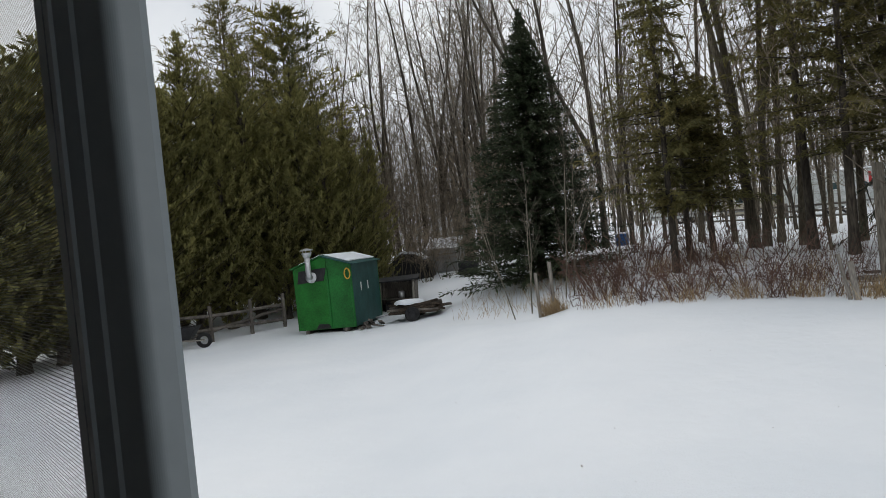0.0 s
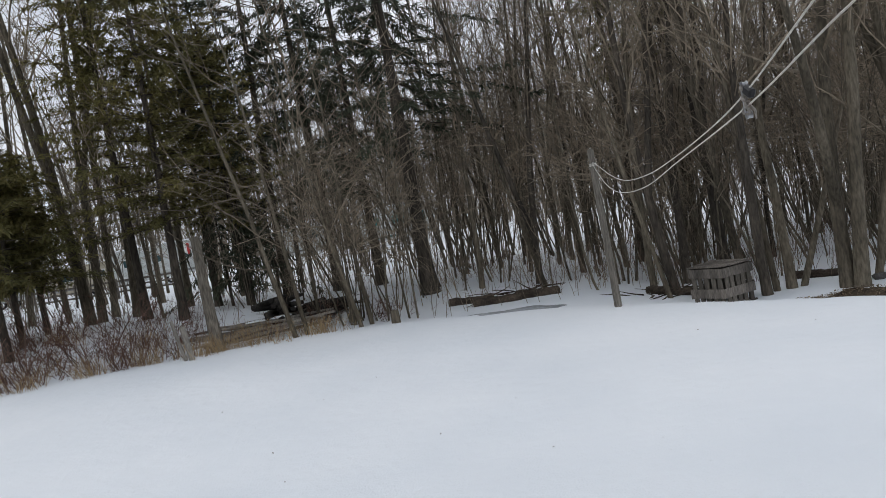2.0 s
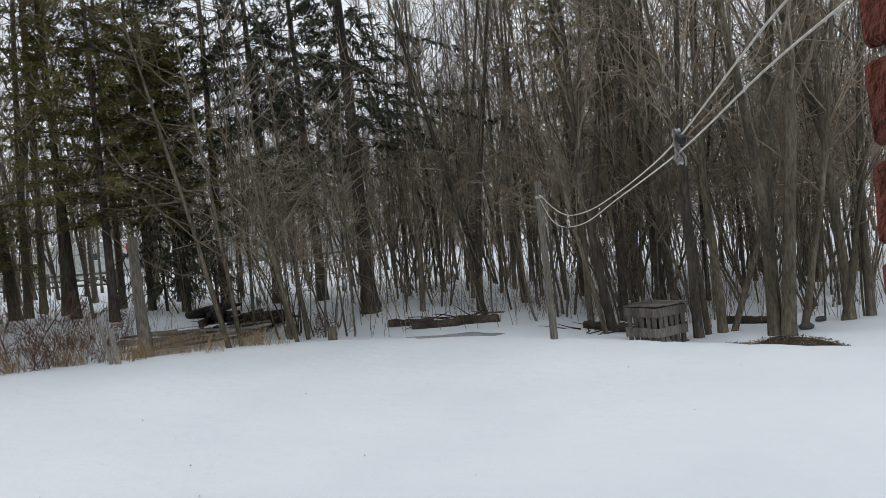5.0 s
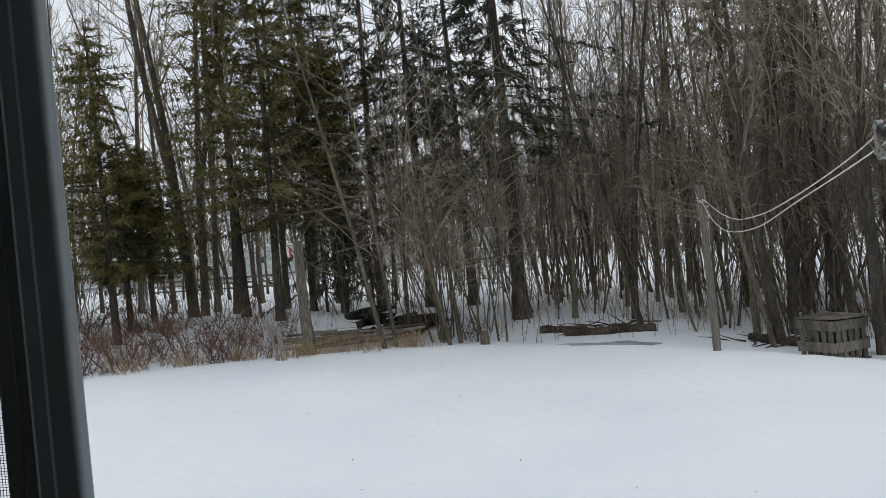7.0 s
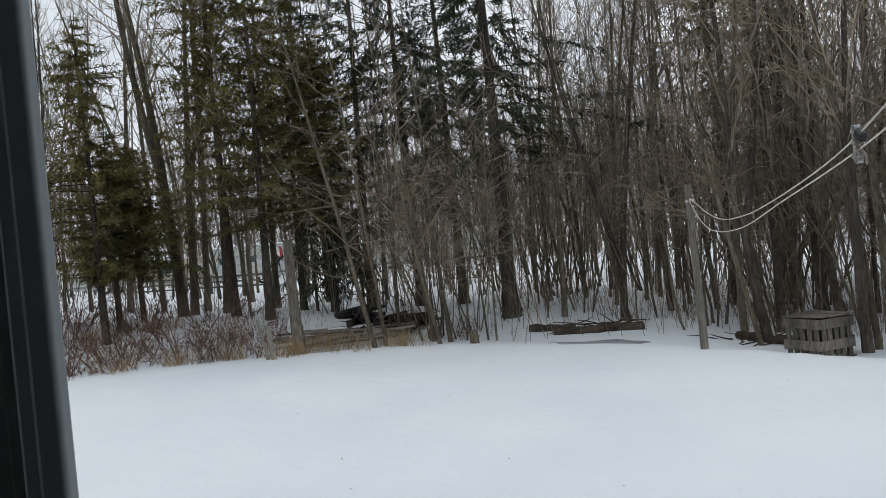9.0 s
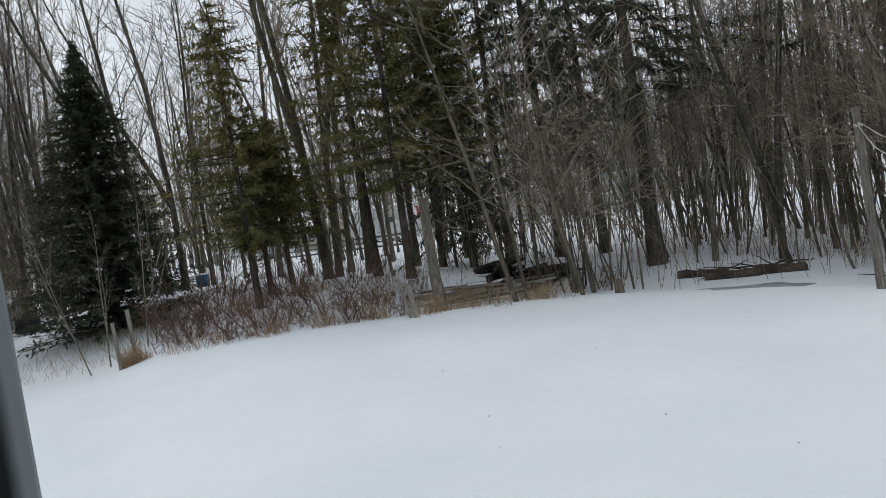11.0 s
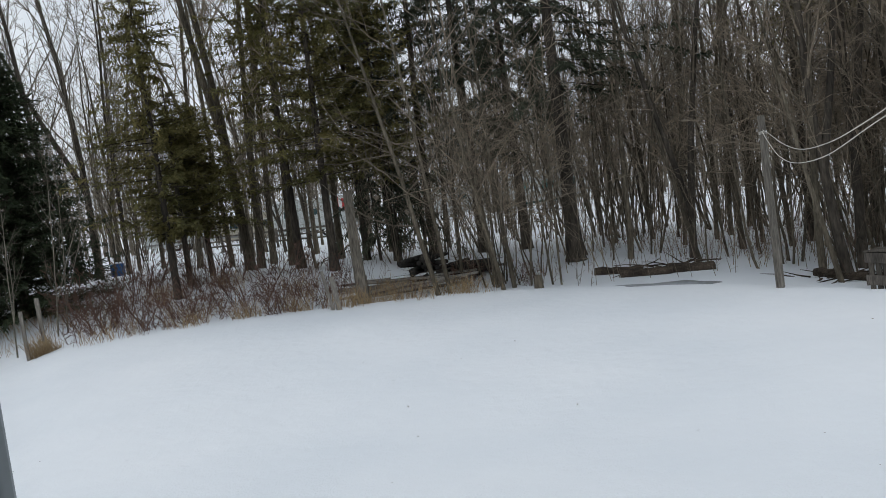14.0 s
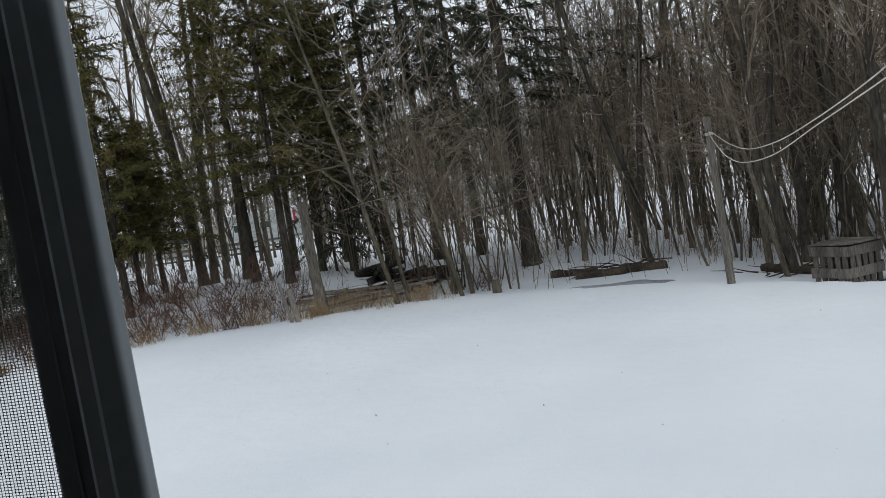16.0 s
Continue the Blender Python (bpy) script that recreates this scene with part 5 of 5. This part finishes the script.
# ---- open lean-to ----
sh = thing("lean_to", Matrix.Translation(place(41.8, 22.6)) @ pose(0, 0, -0.12, 0, 3, 34) @ Matrix.Diagonal((0.88, 0.9, 0.9, 1)), "small open-fronted wooden lean-to stuffed with dark clutter", "lean-to")
for x, y, h in ((-0.55, -0.4, 1.05), (0.55, -0.4, 1.12), (-0.55, 0.4, 0.95), (0.55, 0.4, 1.02)):
    g = Geo()
    g.box(Matrix.Translation((x, y, h / 2 - 0.05)), 0.07, 0.07, h + 0.1, 0.006)
    part("post", g, WOOD_GREY, sh)
for nm, m, dims in (("roof_board", pose(0, 0, 1.1, 5, -4, 0), (1.4, 1.05, 0.04)), ("side_board", pose(-0.6, 0, 0.5), (0.03, 0.85, 0.95)), ("side_board", pose(0.6, 0, 0.52), (0.03, 0.85, 1.0)), ("back_board", pose(0, 0.45, 0.5), (1.2, 0.03, 0.95)), ("shelf", pose(0, 0.1, 0.45), (1.1, 0.6, 0.03))):
    g = Geo()
    g.box(m, *dims, 0.005)
    part(nm, g, BLACK if nm == "roof_board" else WOOD_DARK, sh)
g = Geo()
g.tube([Vector((0.1, 0.0, 0.47)), Vector((0.1, 0.0, 0.52)), Vector((0.1, 0.0, 0.68)), Vector((0.1, 0, 0.7))], [0.09, 0.11, 0.1, 0.05], 14, True)
e = tagged(part("bucket", g, ZINC, None, "", True), "dull metal bucket standing in the lean-to", "bucket")
e.matrix_world = sh.matrix_world.copy()
random.seed(72)
for k in range(4):
    g = Geo()
    g.box(pose(rnd(-0.4, 0.4), rnd(-0.25, 0.2), 0.14 + 0.03 * k, 0, 0, rnd(-30, 30)), rnd(0.25, 0.5), rnd(0.2, 0.35), 0.24, 0.01)
    e = tagged(part("storage_box", g, BLACK, None), "dark box stored under the lean-to shelf", "box", "boxes in the lean-to")
    e.matrix_world = sh.matrix_world.copy()

# ---- cart of old lumber with a tyre ----
RUBBER = material("tyre_rubber", (0.012, 0.012, 0.012), (0.03, 0.03, 0.03), 8, 0.8, 0.4, 60)


def ring_mesh(g, c, axis, rad, thick, width):
    """A tyre: a rounded band about the axis."""
    axis = axis.normalized()
    s = axis.cross(Vector((0.3, 0.2, 0.93))).normalized()
    t = axis.cross(s)
    prof = [(rad - thick, -width / 2), (rad - thick * 0.3, -width / 2 * 1.05), (rad, -width / 2 * 0.7), (rad, width / 2 * 0.7), (rad - thick * 0.3, width / 2 * 1.05), (rad - thick, width / 2)]
    n, k = 22, g.n
    for i in range(n):
        a = 6.2832 * i / n
        d = s * math.cos(a) + t * math.sin(a)
        for r0, w0 in prof:
            g.v.append(c + d * r0 + axis * w0)
    g.n = len(g.v)
    q = len(prof)
    for i in range(n):
        for j in range(q):
            g.f.append((k + i * q + j, k + i * q + (j + 1) % q, k + ((i + 1) % n) * q + (j + 1) % q, k + ((i + 1) % n) * q + j))


cart_m = Matrix.Translation(place(40.6, 20.2)) @ pose(0, 0, 0, 0, 0, 30)
cart = thing("lumber_cart", cart_m, "low cart with black tyres under a snow-capped lumber stack", "cart")
g = Geo()
g.box(Matrix.Translation((0, 0, 0.2)), 1.3, 0.8, 0.06, 0.01)
part("deck", g, LOGBARK, cart)
for y in (-0.48, 0.48):
    g = Geo()
    ring_mesh(g, Vector((0.0, y, 0.16)), Vector((0.1, 1, 0)), 0.19, 0.09, 0.13)
    wheel = part("wheel", g, RUBBER, cart, "black rubber tyre")
    g = Geo()
    g.tube([Vector((0.0, y - 0.05, 0.16)), Vector((0.0, y + 0.05, 0.16))], [0.1, 0.1], 14, True)
    part("rim", g, BLACK, wheel)
g = Geo()
g.tube([Vector((-0.62, 0, 0.2)), Vector((-1.05, -0.05, 0.12))], [0.03, 0.03], 6, True)
part("drawbar", g, METAL, cart)
random.seed(73)
for k in range(15):
    e = thing("stacked_board", cart_m @ pose(rnd(-0.1, 0.2), -0.3 + 0.15 * (k % 5), 0.26 + 0.062 * (k // 5), rnd(-8, 8), rnd(-11, 11), rnd(-28, 28)), "old weathered board stacked on the cart", "board", "boards on the cart")
    g = Geo()
    g.box(Matrix.Identity(4), rnd(1.0, 1.6), 0.13, 0.055, 0.006)
    part("plank", g, LOGBARK if k % 4 else WOOD_DARK, e)
g = Geo()
ringn = 18
for i in range(6):
    q = i / 5
    for j in range(ringn):
        a = 6.2832 * j / ringn
        rr = math.sqrt(max(0.0, 1 - q * q)) if i < 5 else 0.02
        g.v.append(Vector((-0.15 + 0.4 * rr * math.cos(a) * (1 + 0.16 * math.sin(3 * a)), 0.3 * rr * math.sin(a) * (1 + 0.2 * math.cos(2 * a)), 0.4 + 0.13 * q + 0.02 * math.sin(5 * a) * rr)))
g.n = len(g.v)
for i in range(5):
    for j in range(ringn):
        g.f.append((i * ringn + j, i * ringn + (j + 1) % ringn, (i + 1) * ringn + (j + 1) % ringn, (i + 1) * ringn + j))
e = tagged(part("snow_cap", g, SNOW, None, "", True), "rounded cap of snow lying on the stacked boards", "snow")
e.matrix_world = cart_m

# ---- tyres by the spruce ----
tp = place(36.4, 25.0)
for k in range(2):
    g = Geo()
    ring_mesh(g, Vector((0, 0, 0)), Vector((0.08 * k, 0, 1)), 0.33, 0.15, 0.2)
    e = tagged(part("tyre", g, RUBBER, None, "", True), "old black tyre stacked on another in the snow", "tyre", "stacked tyres")
    e.matrix_world = Matrix.Translation(tp + Vector((0.03 * k, 0, 0.1 + 0.2 * k)))

# ---- grey shed far behind ----
SHEETING = material("grey_sheeting", (0.18, 0.18, 0.175), (0.3, 0.3, 0.29), 2, 0.7, 0.2, 30, stretch=(1, 1, 0.3))
shed_m = Matrix.Translation(place(38.1, 29.0, 0.02)) @ pose(0, 0, 0, 0, 0, 24) @ Matrix.Diagonal((0.5, 0.92, 0.68, 1))
shed = thing("shed", shed_m, "low grey shed with a snow-covered roof among bushes", "shed")
for nm, m, dims, mat in (("front_wall", pose(0, -0.8, 0.6), (2.6, 0.05, 1.25), SHEETING), ("back_wall", pose(0, 0.8, 0.6), (2.6, 0.05, 1.25), SHEETING), ("side_wall", pose(-1.28, 0, 0.6), (0.05, 1.55, 1.25), SHEETING),
                         ("side_wall", pose(1.28, 0, 0.6), (0.05, 1.55, 1.25), SHEETING), ("roof_sheet", pose(0, 0, 1.34, 26, 0, 0), (2.8, 1.9, 0.05), WOOD_DARK), ("roof_snow", pose(0, 0.0, 1.42, 26, 0, 0), (2.6, 1.75, 0.09), SNOW)):
    g = Geo()
    g.box(m, *dims, 0.02 if nm == "roof_snow" else 0.004)
    part(nm, g, mat, shed)
for k in range(10):
    g = Geo()
    g.box(pose(-1.2 + 0.266 * k, -0.835, 0.6), 0.02, 0.02, 1.22, 0.003)
    part("seam", g, SHEETING, shed)

# ---- covered heap beside the shed ----
g = Geo()
g.slab([(-0.85, -0.05), (0.85, -0.05), (0.7, 0.55), (0.3, 0.86), (-0.25, 0.92), (-0.68, 0.6)], Matrix.Translation((0, 0, 0)), 1.0)
heap2 = thing("covered_heap", Matrix.Translation(place(40.6, 27.8)) @ pose(0, 0, 0, 0, 0, 30), "dark tarpaulin-covered heap with snow on top beside bushes", "heap")
part("cover", g, BLACK, heap2)
g = Geo()
g.slab([(-0.3, 0.93), (-0.62, 0.68), (-0.66, 0.72), (-0.28, 1.0), (0.32, 0.94), (0.6, 0.7), (0.56, 0.67), (0.3, 0.87)], Matrix.Translation((0, 0, 0)), 0.95)
part("snow_cap", g, SNOW, heap2, "soft cap of snow")

# ---- rail fence under the hedge ----
# posts and rails use the dark wood to paint in the hedge's shade
fa, fb = place(58.5, 20.6), place(50.2, 22.4)
fence = thing("rail_fence", Matrix.Translation(fa), "low weathered rail fence sagging under the cedar hedge", "fence")
random.seed(74)
for q in (0.0, 0.36, 0.7, 1.0):
    p = fa.lerp(fb, q) - fa
    p.z = ground_z(*(fa.lerp(fb, q)).xy) - fa.z
    g = Geo()
    g.tube([p + Vector((0, 0, -0.2)), p + Vector((0.02, 0, 0.95))], [0.06, 0.05], 8, True)
    part("post", g, WOOD_DARK, fence)
for z0, z1 in ((0.72, 0.6), (0.34, 0.22), (0.1, 0.5)):
    a, b = Vector((0, 0, z0)), fb - fa + Vector((0, 0, z1))
    g = Geo()
    g.tube([a.lerp(b, i / 6) + Vector((0, -0.05, rnd(-0.03, 0.03))) for i in range(7)], [0.045] * 7, 7, True)
    part("rail", g, WOOD_DARK, fence)
bar = thing("wheelbarrow", Matrix.Translation(place(57.4, 20.0)) @ pose(0, 0, 0, 0, 0, 40), "grey metal wheelbarrow half buried in snow", "wheelbarrow")
g = Geo()
g.add([Vector(v) for v in ((-0.4, -0.25, 0.5), (0.45, -0.28, 0.55), (0.45, 0.28, 0.55), (-0.4, 0.25, 0.5), (-0.2, -0.15, 0.22), (0.25, -0.16, 0.24), (0.25, 0.16, 0.24), (-0.2, 0.15, 0.22))],
      [(0, 1, 5, 4), (1, 2, 6, 5), (2, 3, 7, 6), (3, 0, 4, 7), (4, 5, 6, 7)])
part("tray", g, BLACK, bar)
g = Geo()
ring_mesh(g, Vector((0.55, 0, 0.18)), Vector((0, 1, 0)), 0.19, 0.08, 0.09)
part("wheel", g, RUBBER, bar)
for yy in (-0.2, 0.2):
    g = Geo()
    g.tube([Vector((0.55, yy * 0.3, 0.18)), Vector((-0.1, yy, 0.22)), Vector((-0.9, yy * 1.3, 0.45))], [0.018] * 3, 6, True)
    part("handle", g, WOOD_GREY, bar)
    g = Geo()
    g.tube([Vector((-0.2, yy, 0.25)), Vector((-0.3, yy, -0.02))], [0.015] * 2, 6, True)
    part("leg", g, METAL, bar)

# ---- far things: trailers, rail fence, tub, flag ----
SIDING = material("off_white_siding", (0.42, 0.44, 0.42), (0.54, 0.56, 0.54), 0.8, 0.5, 0.1, 6, stretch=(1, 1, 4))
SIDING_TAN = material("tan_siding", (0.36, 0.33, 0.25), (0.46, 0.42, 0.33), 0.8, 0.5, 0.1, 6, stretch=(1, 1, 4))
PANE = material("dark_window_glass", (0.03, 0.06, 0.065), (0.06, 0.1, 0.105), 2, 0.08, 0, 10, spec=0.6)
TEALPANE = material("teal_tinted_glass", (0.05, 0.2, 0.2), (0.08, 0.28, 0.27), 2, 0.1, 0, 10, spec=0.6)


def trailer(az, r, length, height, mat, pane, label, wins, z=None):
    p = place(az, r)
    if z is not None:
        p.z = z
    e = thing("travel_trailer", Matrix.Translation(p) @ pose(0, 0, 0, 0, 0, az), label, "trailer", "far trailers")
    w = Geo()
    h0 = 0.45
    w.slab([(-length / 2, h0), (length / 2 - 0.25, h0), (length / 2, h0 + 0.5), (length / 2 - 0.2, height), (-length / 2 + 0.15, height), (-length / 2, height - 0.25)], Matrix.Identity(4), 2.2)
    part("body", w, mat, e)
    w = Geo()
    w.box(Matrix.Translation((0, 0, height + 0.04)), length - 0.4, 2.1, 0.09, 0.03)
    part("roof_snow", w, SNOW, e, "flat layer of snow")
    for x, ww, hh in wins:
        w = Geo()
        w.box(Matrix.Translation((x, -1.105, height * 0.66)), ww, 0.03, hh, 0.01)
        fr = part("window", w, WHITE, e)
        w = Geo()
        w.box(Matrix.Translation((x, -1.125, height * 0.66)), ww - 0.1, 0.01, hh - 0.1)
        part("pane", w, pane, fr)
    w = Geo()
    w.box(Matrix.Translation((0, -1.106, h0 + 0.25)), length - 0.5, 0.02, 0.14)
    part("trim_band", w, TEAL if pane is TEALPANE else SHEETING, e)
    for x in (-0.5, 0.45):
        w = Geo()
        ring_mesh(w, Vector((x, -0.95, 0.3)), Vector((0, 1, 0)), 0.32, 0.16, 0.2)
        part("wheel", w, RUBBER, e)


trailer(10.7, 58.0, 6.4, 2.75, SIDING, PANE, "white travel trailer parked beyond the trees", ((-2.0, 0.9, 0.6), (-0.2, 0.8, 0.55), (1.7, 0.9, 0.6)))
trailer(15.6, 62.0, 5.0, 2.3, SIDING_TAN, PANE, "tan travel trailer parked beyond the trees", ((-1.2, 0.8, 0.5), (0.9, 0.8, 0.5)))
trailer(20.4, 66.0, 6.0, 2.5, SIDING, PANE, "white travel trailer behind the thin cedars", ((-1.6, 0.9, 0.5), (1.2, 0.8, 0.5)))
trailer(-6.2, 58.0, 6.0, 2.9, SIDING, TEALPANE, "white trailer with teal windows beyond the wood", ((-1.6, 1.0, 0.7), (0.3, 1.1, 0.7), (1.9, 0.8, 0.6)), z=0.9)
trailer(1.0, 64.0, 6.0, 2.6, SIDING, PANE, "white travel trailer behind the dark evergreens", ((-1.6, 0.9, 0.5), (1.2, 0.8, 0.5)))

fl, fr_ = place(19.0, 45.0), place(9.6, 41.0)
far_fence = thing("rail_fence", Matrix.Translation(fl), "dark weathered post-and-rail fence beyond the trees", "fence")
for i in range(8):
    q = fl.lerp(fr_, i / 7)
    p = Vector((q.x, q.y, ground_z(q.x, q.y))) - fl
    g = Geo()
    g.box(Matrix.Translation(p + Vector((0, 0, 0.45))), 0.12, 0.12, 1.2, 0.01)
    part("post", g, WOOD_DARK, far_fence)
for zz in (0.35, 0.62, 0.9):
    g = Geo()
    g.tube([fl.lerp(fr_, i / 7) - fl + Vector((0, -0.08, ground_z(*(fl.lerp(fr_, i / 7)).xy) - fl.lerp(fr_, i / 7).z + zz)) for i in range(8)], [0.05] * 8, 5, True)
    part("rail", g, WOOD_DARK, far_fence)

tub = thing("plastic_drum", Matrix.Translation(place(25.0, 27.0)), "bright blue plastic drum standing in the snow", "drum")
BLUE = material("blue_plastic", (0.02, 0.08, 0.22), (0.035, 0.115, 0.3), 5, 0.4, 0.05, 40)
g = Geo()
g.tube([Vector((0, 0, z)) for z in (-0.05, 0.0, 0.14, 0.16, 0.18, 0.36, 0.4)], [0.2, 0.21, 0.225, 0.235, 0.225, 0.225, 0.2], 20, True)
part("body", g, BLUE, tub, "", True)
g = Geo()
g.tube([Vector((0, 0, 0.4)), Vector((0, 0, 0.43)), Vector((0, 0, 0.45))], [0.215, 0.215, 0.19], 20, True)
part("lid", g, SNOW, tub, "snow-dusted lid")

flag = thing("flag", Matrix.Translation(place(9.25, 52.0)), "small red and white flag on a thin pole", "flag")
g = Geo()
g.tube([Vector((0, 0, 0)), Vector((0, 0, 2.9))], [0.03, 0.02], 6, True)
part("pole", g, METAL, flag)
for x0, x1, mat in ((0.03, 0.3, "r"), (0.3, 0.75, "w"), (0.75, 1.0, "r")):
    g = Geo()
    n = 5
    for i in range(n + 1):
        x = x0 + (x1 - x0) * i / n
        for zz in (2.2, 3.4):
            for yy in (-0.006, 0.006):
                g.v.append(Vector((x * 0.55, 0.08 * math.sin(x * 7) + yy, 2.0 + (zz - 2.2) * 0.6 - 0.3 * x)))
    g.n = len(g.v)
    for i in range(n):
        k = 4 * i
        g.f += [(k, k + 4, k + 6, k + 2), (k + 1, k + 3, k + 7, k + 5), (k, k + 1, k + 5, k + 4), (k + 2, k + 6, k + 7, k + 3)]
    part("cloth_panel", g, material("red_cloth", (0.4, 0.03, 0.03), (0.5, 0.05, 0.05), 4, 0.8, 0.1, 40) if mat == "r" else WHITE, flag)

# ---- bricks of the jamb and the wall beside it ----
outer = bpy.data.objects["wall_outer"]
random.seed(81)
BW, BH, BP = 0.205, 0.0585, 0.0695


def brick_mesh(length):
    b = bmesh.new()
    bmesh.ops.create_cube(b, size=1)
    bmesh.ops.scale(b, vec=(length, 0.1, BH), verts=b.verts)
    bmesh.ops.bevel(b, geom=list(b.edges), offset=0.004, segments=1, affect="EDGES")
    for v in b.verts:
        v.co += Vector((rnd(-1, 1), rnd(-1, 1), rnd(-1, 1))) * 0.0014
    me = bpy.data.meshes.new("brick")
    b.to_mesh(me)
    b.free()
    me.materials.append(BRICK)
    return me


WHOLE = [brick_mesh(BW) for _ in range(4)]
HALF = [brick_mesh(BW / 2 - 0.005) for _ in range(3)]
for row in range(30):
    z = 1.05 + row * BP + BP / 2
    if row % 2:
        xs = [(0.815 + BW / 4, 1)] + [(0.815 + BW / 2 + 0.006 + (k + 0.5) * (BW + 0.011), 0) for k in range(4)]
    else:
        xs = [(0.815 + (k + 0.5) * (BW + 0.011) - 0.005, 0) for k in range(4)]
    for x, half in xs:
        o = new("brick", random.choice(HALF if half else WHOLE))
        o.parent = outer
        o.matrix_world = WIN @ Matrix.Translation((x + rnd(-0.003, 0.003), -0.05 + rnd(-0.003, 0.003), z)) @ pose(0, 0, 0, rnd(-0.6, 0.6), rnd(-0.6, 0.6), rnd(-0.6, 0.6))

rest = Geo()
for row in range(49):
    z = -0.3 + 0.03 + row * BP + BP / 2
    off = 0.0 if row % 2 else BW / 2
    x = -3.4 + off
    while x < 3.2:
        inside = 0.8 < x + BW / 2 and x < 1.8 and 1.0 < z < 3.2
        hole = x + BW > -0.78 and x < 0.815 and 1.22 < z < 2.82
        if not inside and not hole:
            rest.box(WIN @ Matrix.Translation((x + BW / 2, -0.05 + rnd(-0.002, 0.002), z)), BW, 0.1, BH)
        x += BW + 0.011
tagged(part("brick_courses", rest, BRICK, outer), "joined red brick courses of the house wall", "", "", "stuff")
